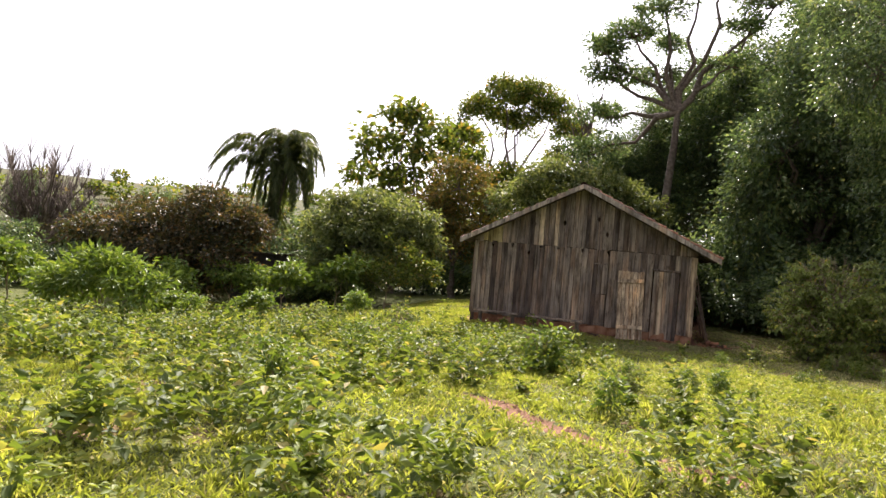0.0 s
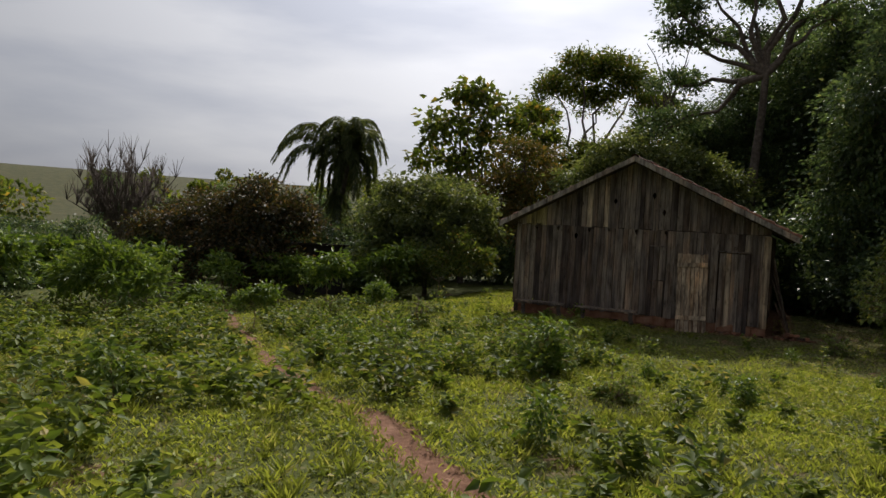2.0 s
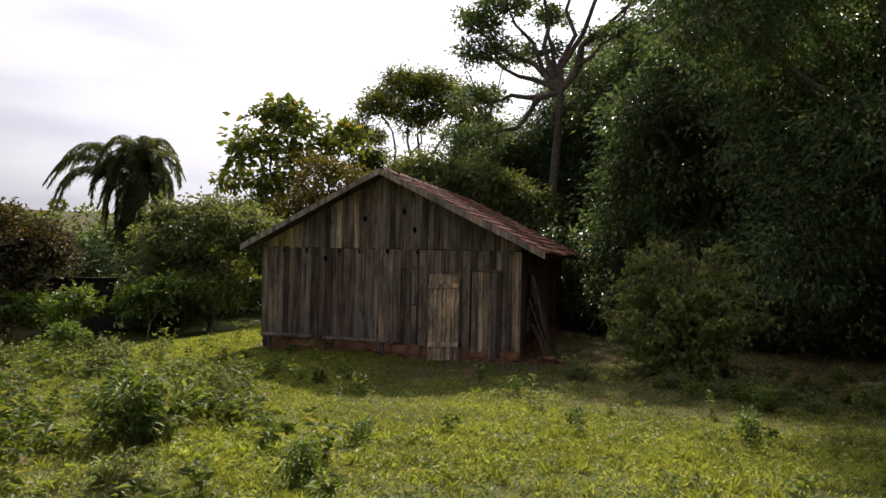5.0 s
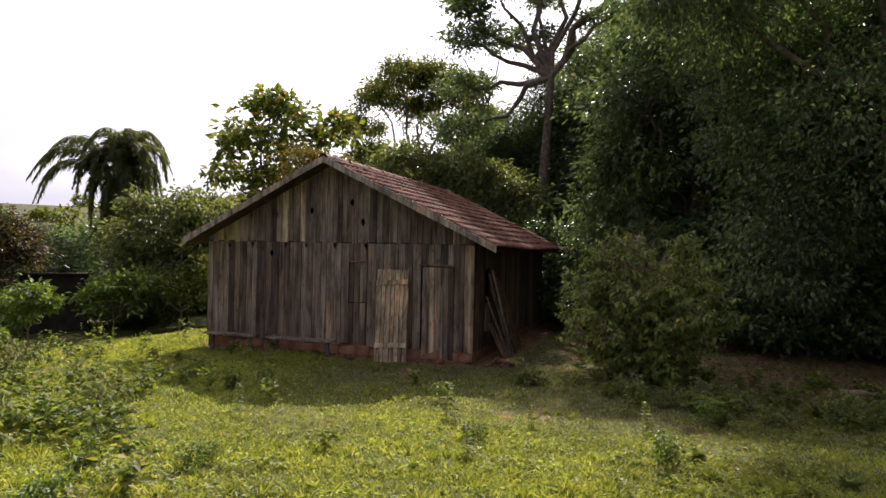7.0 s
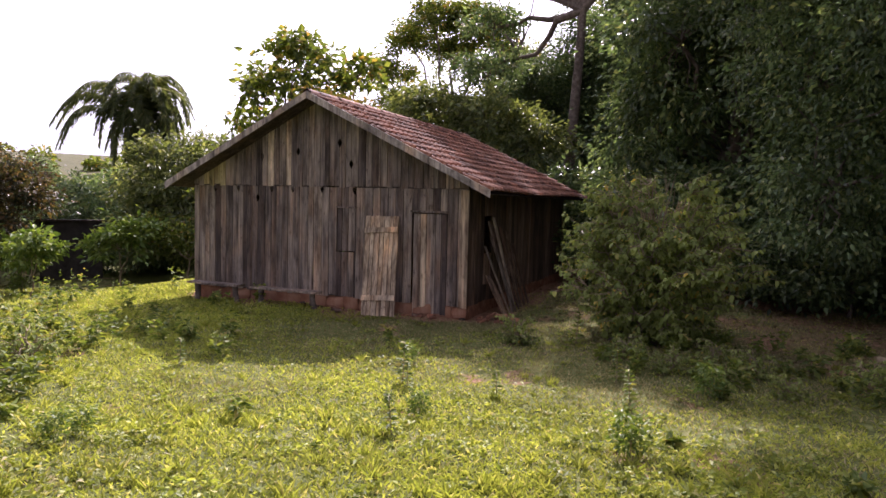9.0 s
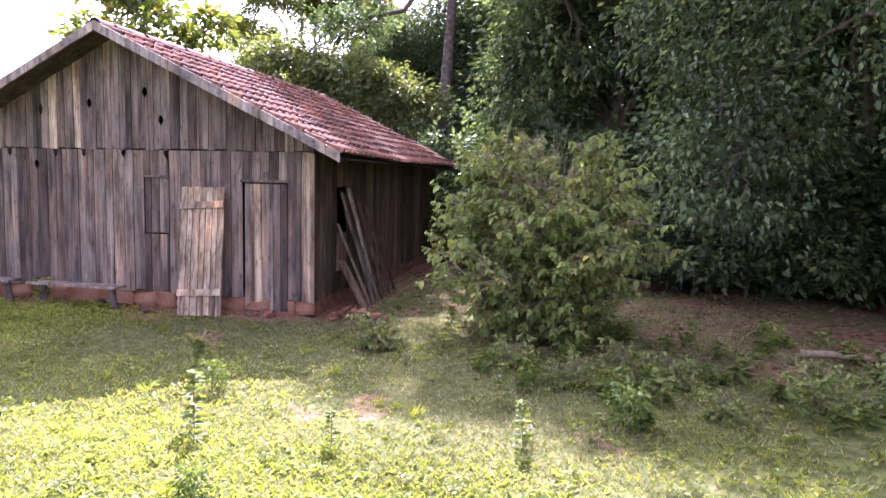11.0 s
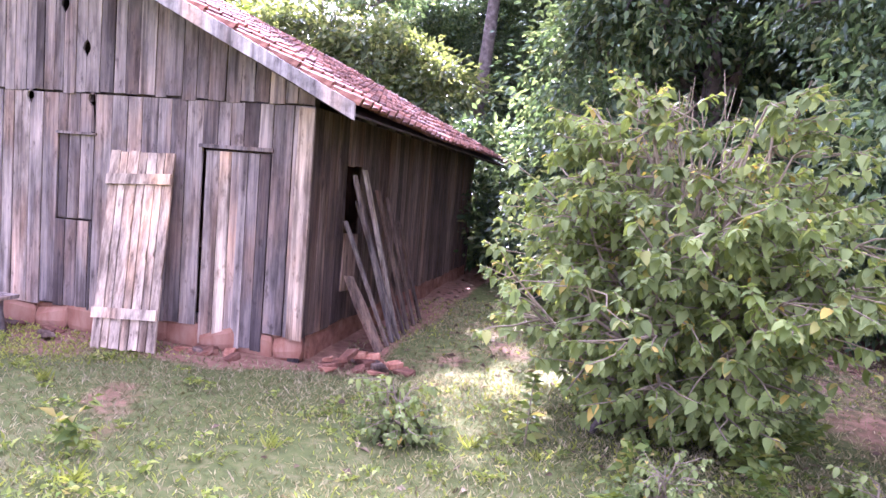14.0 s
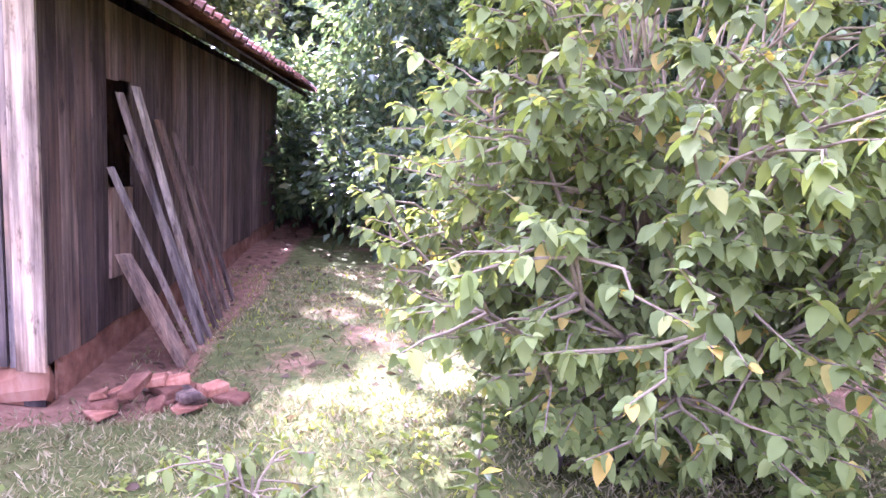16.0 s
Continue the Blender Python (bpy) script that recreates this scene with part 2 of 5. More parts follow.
L_WEED = leaf_material("weed_leaf", [(0.0, (0.07, 0.11, 0.022)), (0.5, (0.135, 0.185, 0.04)), (0.9, (0.23, 0.27, 0.065)), (1.0, (0.38, 0.31, 0.13))], 0.6, 0.45)
L_HERB = leaf_material("low_herb_leaf", [(0.0, (0.11, 0.15, 0.028)), (0.5, (0.21, 0.26, 0.048)), (0.9, (0.33, 0.36, 0.085)), (1.0, (0.46, 0.40, 0.20))], 0.55, 0.45, (1.3, 1.25, 0.65), (0.75, 1.2), 1.2)
L_DRYGRASS = leaf_material("dry_grass_blade", [(0.0, (0.13, 0.14, 0.05)), (0.5, (0.24, 0.22, 0.10)), (1.0, (0.45, 0.38, 0.24))], 0.8, 0.35, (1.1, 1.05, 0.8))
L_GRASS = leaf_material("grass_blade", [(0.0, (0.17, 0.21, 0.036)), (0.5, (0.28, 0.32, 0.055)), (0.9, (0.36, 0.38, 0.085)), (1.0, (0.48, 0.42, 0.21))], 0.5, 0.5, (1.3, 1.25, 0.7))
L_BRIGHT = leaf_material("bright_leaf", [(0.0, (0.075, 0.13, 0.026)), (0.6, (0.14, 0.21, 0.042)), (1.0, (0.23, 0.29, 0.07))])
L_PALM = leaf_material("palm_leaflet", [(0.0, (0.06, 0.085, 0.035)), (0.7, (0.125, 0.155, 0.065)), (1.0, (0.22, 0.21, 0.11))], 0.4, 0.55)

# ---- building helpers ----
WORLD_AT = {}


def thing(name, at, label, category, group="", kind=""):
    ob = new(name)
    ob.empty_display_size = 0.2
    ob.location = at
    WORLD_AT[ob] = Vector(at)
    return tagged(ob, label, category, group, kind)


def mesh_of(name, verts, faces, mat, smooth=False):
    me = bpy.data.meshes.new(name)
    me.from_pydata([tuple(v) for v in verts], [], faces)
    me.materials.append(mat)
    if smooth:
        me.polygons.foreach_set("use_smooth", [True] * len(me.polygons))
    return me


def fast_mesh(name, verts, tris, mat, smooth=False):
    verts, tris = np.asarray(verts, np.float32), np.asarray(tris, np.int32)
    me = bpy.data.meshes.new(name)
    me.vertices.add(len(verts))
    me.vertices.foreach_set("co", verts.ravel())
    me.loops.add(tris.size)
    me.loops.foreach_set("vertex_index", tris.ravel())
    me.polygons.add(len(tris))
    me.polygons.foreach_set("loop_start", np.arange(0, tris.size, 3, dtype=np.int32))
    me.polygons.foreach_set("loop_total", np.full(len(tris), 3, np.int32))
    if smooth:
        me.polygons.foreach_set("use_smooth", [True] * len(tris))
    me.update(calc_edges=True)
    me.materials.append(mat)
    return me


def part(name, me, parent, at=None, label="", rot=None, kind=""):
    """A mesh under a thing or part. at: its origin in the world."""
    ob = new(name, me)
    at = WORLD_AT[parent] if at is None else Vector(at)
    ob.parent = parent
    ob.location = at - WORLD_AT[parent]
    if rot:
        ob.rotation_euler = [radians(a) for a in rot]
    WORLD_AT[ob] = at
    return tagged(ob, label, "", "", kind)


def slab(name, outline, depth, mat, to3, taper=0.0):
    """A board from an outline (u, v) and a depth; to3 turns (u, v, w) into space."""
    n = len(outline)
    vs = [to3(u, v, 0) for u, v in outline] + [to3(u, v, depth) for u, v in outline]
    fs = [list(range(n)), list(range(2 * n - 1, n - 1, -1))]
    fs += [[i, i + n, (i + 1) % n + n, (i + 1) % n] for i in range(n)]
    bm = bmesh.new()
    bv = [bm.verts.new(v) for v in vs]
    for f in fs:
        bm.faces.new([bv[i] for i in f])
    bmesh.ops.recalc_face_normals(bm, faces=bm.faces)
    bmesh.ops.triangulate(bm, faces=[f for f in bm.faces if len(f.verts) > 4])
    me = bpy.data.meshes.new(name)
    bm.to_mesh(me)
    bm.free()
    me.materials.append(mat)
    return me


def rough_box(name, sx, sy, sz, mat, jit, rng, bev=0.008):
    bm = bmesh.new()
    bmesh.ops.create_cube(bm, size=1)
    for v in bm.verts:
        v.co = Vector((v.co.x * sx, v.co.y * sy, v.co.z * sz)) + Vector([rng.uniform(-jit, jit) for _ in range(3)])
    bmesh.ops.bevel(bm, geom=bm.edges[:], offset=bev, segments=1, affect="EDGES")
    me = bpy.data.meshes.new(name)
    bm.to_mesh(me)
    bm.free()
    me.materials.append(mat)
    return me


class Tubes:
    """Tapered tubes gathered into one mesh."""

    def __init__(self):
        self.v, self.f = [], []

    def add(self, pts, radii, sides=6):
        pts = [Vector(p) for p in pts]
        base = len(self.v)
        for i, (p, r) in enumerate(zip(pts, radii)):
            d = (pts[min(i + 1, len(pts) - 1)] - pts[max(i - 1, 0)]).normalized()
            a = d.orthogonal().normalized() if i == 0 else (a - d * a.dot(d)).normalized()
            b = d.cross(a)
            for k in range(sides):
                t = 2 * math.pi * k / sides
                self.v.append(p + (a * math.cos(t) + b * math.sin(t)) * r)
        for i in range(len(pts) - 1):
            for k in range(sides):
                q, w = base + i * sides, (k + 1) % sides
                self.f.append((q + k, q + w, q + sides + w))
                self.f.append((q + k, q + sides + w, q + sides + k))

    def mesh(self, name, mat):
        return fast_mesh(name, [tuple(v) for v in self.v], self.f, mat, True)


def bent(a, b, rng, wob, n=5, sag=0.0):
    a, b = Vector(a), Vector(b)
    L = (b - a).length
    out = []
    for i in range(n):
        t = i / (n - 1)
        k = math.sin(math.pi * t) * wob * L
        out.append(a.lerp(b, t) + Vector((rng.uniform(-k, k), rng.uniform(-k, k), rng.uniform(-k, k) * 0.5 - sag * L * t * t)))
    return out


def leaves(base, way, length, width, rs, fold=0.25):
    """Arrays of folded leaves: base points, directions, lengths, widths."""
    n = len(base)
    way = way / np.linalg.norm(way, axis=1, keepdims=True)
    up = rs.normal(size=(n, 3)) * 0.7 + np.array([0, 0, 0.9])
    side = np.cross(way, up)
    side /= np.linalg.norm(side, axis=1, keepdims=True) + 1e-9
    nor = np.cross(side, way)
    L, W = np.reshape(length, (-1, 1)), np.reshape(width, (-1, 1))
    mid = base + way * L * 0.42
    v = np.empty((n, 4, 3), np.float32)
    v[:, 0] = base
    v[:, 1] = mid + side * W * 0.5 + nor * W * fold
    v[:, 2] = base + way * L - nor * L * 0.12
    v[:, 3] = mid - side * W * 0.5 + nor * W * fold
    i = np.arange(n)[:, None] * 4
    f = np.concatenate([i + np.array([[0, 2, 1]]), i + np.array([[0, 3, 2]])], axis=1).reshape(-1, 3)
    return v.reshape(-1, 3), f


def join(chunks):
    vs, fs, o = [], [], 0
    for v, f in chunks:
        vs.append(v)
        fs.append(np.asarray(f) + o)
        o += len(v)
    return np.concatenate(vs), np.concatenate(fs)


PATH_LINE = np.array([(0.5, 5.4), (-0.5, 5.95), (-1.25, 6.5), (-1.95, 7.15), (-3.5, 8.2), (-5.2, 9.7), (-8.2, 12.6), (-11.0, 15.4), (-14.3, 18.8), (-17, 21)], float)


def hollow(x, y):
    """How far the land falls away to the left, beyond the barn."""
    u = np.clip((-np.asarray(x, float) - 5.9) / 9.0, 0, 1)
    v = np.clip((np.asarray(y, float) - 8.0) / 8.0, 0, 1)
    return 0.95 * u * u * (3 - 2 * u) * v * v * (3 - 2 * v)


def gz(x, y):
    """Height of the ground."""
    x, y = np.asarray(x, float), np.asarray(y, float)
    u = np.clip((y - 0.35 * x - 6.0) / 9.5, 0, 1)
    h = -0.68 * (u * u * (3 - 2 * u) * 0.6 + u * 0.4)
    h = h - hollow(x, y)
    r = np.hypot(x, y - 10)
    far = np.clip((r - 55) / 150, 0, 1)
    h = h + far * far * (3 - 2 * far) * np.where(x < 0, 13.0, 6.0)
    near = np.exp(-(r / 45) ** 2)
    return h + near * (0.025 * np.sin(1.9 * x + 0.7 * y) + 0.02 * np.sin(2.7 * y - 1.1 * x) + 0.012 * np.sin(6.1 * x) * np.sin(5.3 * y))


def path_gap(x, y):
    """Distance from the trodden path."""
    best = np.full(np.shape(x), 1e9)
    for a, b in zip(PATH_LINE[:-1], PATH_LINE[1:]):
        d = b - a
        t = np.clip(((x - a[0]) * d[0] + (y - a[1]) * d[1]) / (d @ d), 0, 1)
        best = np.minimum(best, np.hypot(x - a[0] - t * d[0], y - a[1] - t * d[1]))
    return best


def bare(x, y):
    """How bare the soil is, 0 to 1: the path, the barn's foot, the wood's floor."""
    wob = 0.10 * np.sin(3.1 * x + 1.3 * y) + 0.07 * np.sin(5.7 * y - 2.0 * x)
    p = np.clip(1.0 - (path_gap(x, y) + 0.35 * wob - 0.03) / 0.13, 0, 1)
    spot = np.sin(1.31 * x + 2.0 * np.sin(0.8 * y)) * np.sin(1.77 * y + 1.5 * np.sin(1.1 * x)) + 0.3 * np.sin(7.3 * x + 4.1 * y)
    p = np.maximum(p, np.clip((spot - 0.72) / 0.4, 0, 0.22))
    foot = np.where((x > -5.9) & (x < 1.3) & (y > 19.2), np.clip((y - 19.6 + 3 * wob) / 0.6, 0, 1), 0) * 0.45
    lane = np.clip((x - 0.9) / 0.4, 0, 1) * np.clip((y - 19.6 + 2 * wob) / 1.4, 0, 1) * 0.1
    wood = np.clip((x - 4.6 + 3 * wob) / 1.5, 0, 1) * np.clip((y - 18.3 + 3 * wob) / 1.5, 0, 1) * 0.28
    wood = np.maximum(wood, np.clip((y - 28.5) / 2, 0, 1) * np.clip((x + 3) / 2, 0, 1) * 0.6)
    return np.maximum.reduce([p, foot, lane, wood])


# ---- ground ----
def axis_steps(a, b, step, lo, hi):
    mid = list(np.arange(a, b, step))
    left, right, k = [], [], step
    x = a
    while x > lo:
        k *= 1.22
        x -= k
        left.append(x)
    x, k = mid[-1], step
    while x < hi:
        k *= 1.22
        x += k
        right.append(x)
    return np.array(left[::-1] + mid + right)


gx_, gy_ = axis_steps(-13, 11, 0.14, -900, 900), axis_steps(1.5, 30, 0.14, -900, 1200)
GX, GY = np.meshgrid(gx_, gy_)
soil = bare(GX, GY)
GZ = gz(GX, GY) - 0.05 * np.clip(1 - path_gap(GX, GY) / 0.3, 0, 1)
nx, ny = len(gx_), len(gy_)
idx = np.arange(nx * ny).reshape(ny, nx)
a_, b_, c_, d_ = idx[:-1, :-1].ravel(), idx[:-1, 1:].ravel(), idx[1:, 1:].ravel(), idx[1:, :-1].ravel()
g_me = fast_mesh("ground", np.stack([GX.ravel(), GY.ravel(), GZ.ravel()], 1), np.concatenate([np.stack([a_, b_, c_], 1), np.stack([a_, c_, d_], 1)]), M_GROUND, True)
g_at = g_me.attributes.new("bare", "FLOAT", "POINT")
g_at.data.foreach_set("value", soil.ravel().astype(np.float32))
g_dry = g_me.attributes.new("dry", "FLOAT", "POINT")
g_dry.data.foreach_set("value", np.clip((np.hypot(GX, GY - 10) - 45) / 30, 0, 0.85).ravel().astype(np.float32))
tagged(new("ground", g_me), "uneven grassy field with reddish bare soil and a trodden path", "ground", kind="structure")

# ---- barn ----
BX0, BX1, BY0, BY1 = -5.62, 0.76, 20.4, 28.4
RIDGE_X, RIDGE_Z = -2.43, 3.56
EAVE_R, EAVE_L = (1.33, 1.73), (-5.92, 1.78)
SLOPE_R = (RIDGE_Z - EAVE_R[1]) / (EAVE_R[0] - RIDGE_X)
SLOPE_L = (RIDGE_Z - EAVE_L[1]) / (RIDGE_X - EAVE_L[0])
FLOOR_Z, SILL_Z, GIRT_Z = -0.70, -0.44, 1.74
barn = thing("barn", (RIDGE_X, 24.4, FLOOR_Z), "old weathered grey plank barn with red clay tile roof", "barn")


def roof_z(x):
    return RIDGE_Z - (SLOPE_R * (x - RIDGE_X) if x > RIDGE_X else SLOPE_L * (RIDGE_X - x))


rng = random.Random(7)
ORI = Vector(barn.location)


def front(u, v, w):
    return (u, BY0 + w, v)


def at_barn(me):
    """Barn meshes are drawn in world places; shift them to the barn's own origin."""
    me.transform(Matrix.Translation(-ORI))
    return me


def holder(name, verts, faces, mat, label=""):
    return part(name, at_barn(mesh_of(name, verts, faces, mat)), barn, None, label)


def box_data(x0, x1, y0, y1, z0, z1):
    v = [(x, y, z) for z in (z0, z1) for y in (y0, y1) for x in (x0, x1)]
    return v, [(0, 2, 3, 1), (4, 5, 7, 6), (0, 1, 5, 4), (2, 6, 7, 3), (0, 4, 6, 2), (1, 3, 7, 5)]


def bar(name, box, mat, parent, label=""):
    v, f = box_data(*box)
    return part(name, at_barn(mesh_of(name, v, f, mat)), parent, None, label)


def beams(boxes):
    vs, fs = [], []
    for b in boxes:
        v, f = box_data(*b)
        fs += [tuple(i + len(vs) for i in q) for q in f]
        vs += v
    return vs, fs


# frames of posts and rails behind the boards
post_boxes = [(x, x + 0.12, BY0 + 0.04, BY0 + 0.16, FLOOR_Z, roof_z(x + 0.06) - 0.16) for x in (BX0 + 0.01, -3.9, -2.5, -1.3, BX1 - 0.15)]
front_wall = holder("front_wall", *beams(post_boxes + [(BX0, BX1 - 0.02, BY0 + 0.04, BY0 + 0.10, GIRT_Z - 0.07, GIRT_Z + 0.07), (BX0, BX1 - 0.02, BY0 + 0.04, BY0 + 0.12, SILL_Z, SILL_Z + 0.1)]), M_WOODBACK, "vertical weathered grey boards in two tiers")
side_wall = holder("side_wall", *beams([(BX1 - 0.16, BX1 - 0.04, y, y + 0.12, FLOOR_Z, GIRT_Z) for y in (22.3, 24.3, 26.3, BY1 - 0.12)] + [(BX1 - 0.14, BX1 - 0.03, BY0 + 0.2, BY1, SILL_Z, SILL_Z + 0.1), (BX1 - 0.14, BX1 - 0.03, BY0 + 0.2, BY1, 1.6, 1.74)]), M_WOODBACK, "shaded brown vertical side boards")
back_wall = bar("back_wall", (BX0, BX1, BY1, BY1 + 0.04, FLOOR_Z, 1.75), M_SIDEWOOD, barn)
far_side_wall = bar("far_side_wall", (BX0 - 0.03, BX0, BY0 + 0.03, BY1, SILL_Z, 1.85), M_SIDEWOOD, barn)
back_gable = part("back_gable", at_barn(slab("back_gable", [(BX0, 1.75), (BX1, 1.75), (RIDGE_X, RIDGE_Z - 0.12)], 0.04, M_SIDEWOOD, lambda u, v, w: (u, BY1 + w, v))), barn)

DOOR = (-0.38, 0.35, 1.30)
WIN = (-2.04, -1.60, 0.47, 1.33)
HOLES = {-5.05: 1.69, -4.45: 1.70, -3.95: 1.50, -3.60: 1.70, -3.08: 1.70, -2.38: 1.70, -1.64: 1.70}
HOLES_UP = {-3.83: 2.36, -2.95: 2.45, -1.98: 2.62, -1.72: 2.20}


def edges_of(a, b, marks, rng, lo=0.125, hi=0.19):
    """Board edges from a to b that meet all the marks."""
    marks = sorted([a, b] + [m for m in marks if a < m < b])
    out = [a]
    for p, q in zip(marks[:-1], marks[1:]):
        k = max(1, round((q - p) / rng.uniform(lo, hi)))
        cuts = [p + (q - p) * (i + rng.uniform(-0.12, 0.12)) / k for i in range(1, k)]
        out += cuts + [q]
    return out


def board(parent, a, b, z0, z1a, z1b, holes, to3, mat, rng, depth=0.024, lift=None):
    """One upright board, with half of each knot hole cut from its edges."""
    g = rng.uniform(0.002, 0.006)
    d = rng.uniform(0, 0.012) if lift is None else lift
    j = lambda: rng.uniform(-0.004, 0.004)
    left, right = [], []
    for hx, hz in holes.items():
        for edge, lst, s in ((a, left, 1), (b, right, -1)):
            if abs(edge - hx) < 1e-6:
                lst += [(edge + s * g, hz - 0.095), (edge + s * 0.046, hz - 0.018), (edge + s * 0.040, hz + 0.03), (edge + s * g, hz + 0.075)]
    dz = rng.uniform(-0.02, 0.02)
    pts = [(a + g + j(), z0 + dz), (b - g + j(), z0 + dz + j() * 2)] + sorted(right, key=lambda p: p[1]) + [(b - g + j(), z1b), (a + g + j(), z1a)] + sorted(left, key=lambda p: -p[1])
    me = slab("plank", pts, depth, mat, lambda u, v, w: to3(u, v, w - d))
    part("plank", at_barn(me), parent)


low = edges_of(BX0, BX1, list(HOLES) + [DOOR[0], DOOR[1], WIN[0], WIN[1], -1.4, 0.56], rng)
for a, b in zip(low[:-1], low[1:]):
    mid = (a + b) / 2
    if DOOR[0] < mid < DOOR[1]:
        board(front_wall, a, b, DOOR[2] + 0.03, GIRT_Z, GIRT_Z, {}, front, M_WOOD, rng)
    elif WIN[0] < mid < WIN[1]:
        board(front_wall, a, b, WIN[3] + 0.03, GIRT_Z, GIRT_Z, HOLES, front, M_WOOD, rng)
        board(front_wall, a, b, SILL_Z, WIN[2] - 0.01, WIN[2] - 0.01, {}, front, M_WOOD, rng)
    else:
        board(front_wall, a, b, SILL_Z, GIRT_Z, GIRT_Z, HOLES, front, M_WOOD, rng)
high = edges_of(BX0, BX1, list(HOLES_UP) + [RIDGE_X], rng, 0.12, 0.18)
for a, b in zip(high[:-1], high[1:]):
    mid = (a + b) / 2
    upper = M_YELLOWED if -5.3 < mid < -4.78 else M_DOORWOOD if -3.72 < mid < -3.5 or -3.3 < mid < -3.12 else M_WOOD
    board(front_wall, a, b, GIRT_Z + 0.012, roof_z(a) - 0.09, roof_z(b) - 0.09, HOLES_UP, front, upper, rng, lift=rng.uniform(0.012, 0.026))
part("corner_board", at_barn(slab("corner_board", [(BX1 - 0.145, -0.46), (BX1 + 0.012, -0.47), (BX1 + 0.016, 1.72), (BX1 - 0.14, 1.73)], 0.026, M_DOORWOOD, lambda u, v, w: front(u, v, w - 0.04))), front_wall)

# closed window shutter and the shut door in the wall
shutter = bar("window_shutter", (WIN[0] + 0.01, WIN[1] - 0.01, BY0 + 0.028, BY0 + 0.036, WIN[2], WIN[3]), M_WOODBACK, barn, "boarded window shutter flush with the wall")
for a, b in zip((WIN[0] + 0.012, WIN[0] + 0.13, WIN[0] + 0.27), (WIN[0] + 0.126, WIN[0] + 0.265, WIN[1] - 0.012)):
    board(shutter, a, b, WIN[2] + 0.01, WIN[3], WIN[3], {}, front, M_WOOD, rng, lift=-0.004)
bar("lintel", (WIN[0] - 0.01, WIN[1] + 0.03, BY0 - 0.03, BY0 + 0.02, WIN[3] + 0.002, WIN[3] + 0.028), M_WOOD, barn)
shut_door = bar("door", (DOOR[0] + 0.02, DOOR[1] - 0.01, BY0 + 0.034, BY0 + 0.042, -0.62, DOOR[2] - 0.02), M_WOODBACK, barn, "shut plank door set into the front wall")
de = [DOOR[0] + 0.03, -0.20, -0.075, 0.015, 0.10, 0.225, DOOR[1] - 0.008]
for i, (a, b) in enumerate(zip(de[:-1], de[1:])):
    board(shut_door, a, b, -0.62, DOOR[2] - 0.03, DOOR[2] - 0.03, {}, front, M_DOORWOOD if i == 1 else M_WOOD, rng, lift=-0.008 + 0.006 * (i % 2))
bar("lintel", (DOOR[0] - 0.03, DOOR[1] + 0.02, BY0 - 0.034, BY0 + 0.02, DOOR[2] - 0.008, DOOR[2] + 0.028), M_WOOD, barn)


# right-hand side wall with a dark window opening
def side(u, v, w):
    return (BX1 - w, u, v)


SWIN = (21.30, 21.78, 0.42, 1.25)
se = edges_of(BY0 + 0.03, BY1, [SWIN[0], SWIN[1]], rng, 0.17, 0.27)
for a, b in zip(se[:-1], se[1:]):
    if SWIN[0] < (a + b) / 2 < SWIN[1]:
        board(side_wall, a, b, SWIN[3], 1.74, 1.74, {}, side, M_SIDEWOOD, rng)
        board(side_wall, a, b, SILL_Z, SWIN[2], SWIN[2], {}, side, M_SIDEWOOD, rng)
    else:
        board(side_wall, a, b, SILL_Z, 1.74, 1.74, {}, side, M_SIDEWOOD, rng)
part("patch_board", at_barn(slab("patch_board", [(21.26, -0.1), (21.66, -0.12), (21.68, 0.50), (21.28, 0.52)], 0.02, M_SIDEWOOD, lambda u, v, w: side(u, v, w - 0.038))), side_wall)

# roof: deck, rafters, barge boards, tiles
ROOF_Y0, ROOF_Y1 = 19.87, 28.9
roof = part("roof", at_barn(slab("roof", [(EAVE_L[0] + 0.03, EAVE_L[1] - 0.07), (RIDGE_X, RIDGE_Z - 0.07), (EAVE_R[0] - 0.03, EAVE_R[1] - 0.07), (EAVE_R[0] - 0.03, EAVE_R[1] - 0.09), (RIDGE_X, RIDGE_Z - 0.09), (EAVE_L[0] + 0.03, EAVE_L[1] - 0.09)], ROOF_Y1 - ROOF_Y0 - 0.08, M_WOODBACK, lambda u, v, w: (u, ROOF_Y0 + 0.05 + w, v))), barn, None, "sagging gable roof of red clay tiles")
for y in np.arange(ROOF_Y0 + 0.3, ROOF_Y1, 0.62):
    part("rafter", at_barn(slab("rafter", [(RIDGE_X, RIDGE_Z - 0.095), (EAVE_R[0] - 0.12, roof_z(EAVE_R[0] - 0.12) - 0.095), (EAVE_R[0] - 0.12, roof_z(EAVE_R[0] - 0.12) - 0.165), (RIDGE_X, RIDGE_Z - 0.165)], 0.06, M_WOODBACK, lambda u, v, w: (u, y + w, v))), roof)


def barge(x0, x1, depth=0.028):
    n = 7
    top, bot = [], []
    for i in range(n):
        x = x0 + (x1 - x0) * i / (n - 1)
        top.append((x, roof_z(x) + 0.012 + rng.uniform(-0.006, 0.006)))
        bot.append((x, roof_z(x) - 0.125 + rng.uniform(-0.008, 0.008)))
    return slab("barge_board", top + bot[::-1], depth, M_BARGE, lambda u, v, w: (u, ROOF_Y0 - 0.02 + w, v))


part("barge_board", at_barn(barge(RIDGE_X + 0.002, EAVE_R[0] + 0.02)), roof, None, "pale weathered barge board")
part("barge_board", at_barn(barge(EAVE_L[0] - 0.02, RIDGE_X - 0.002)), roof, None, "pale weathered barge board")

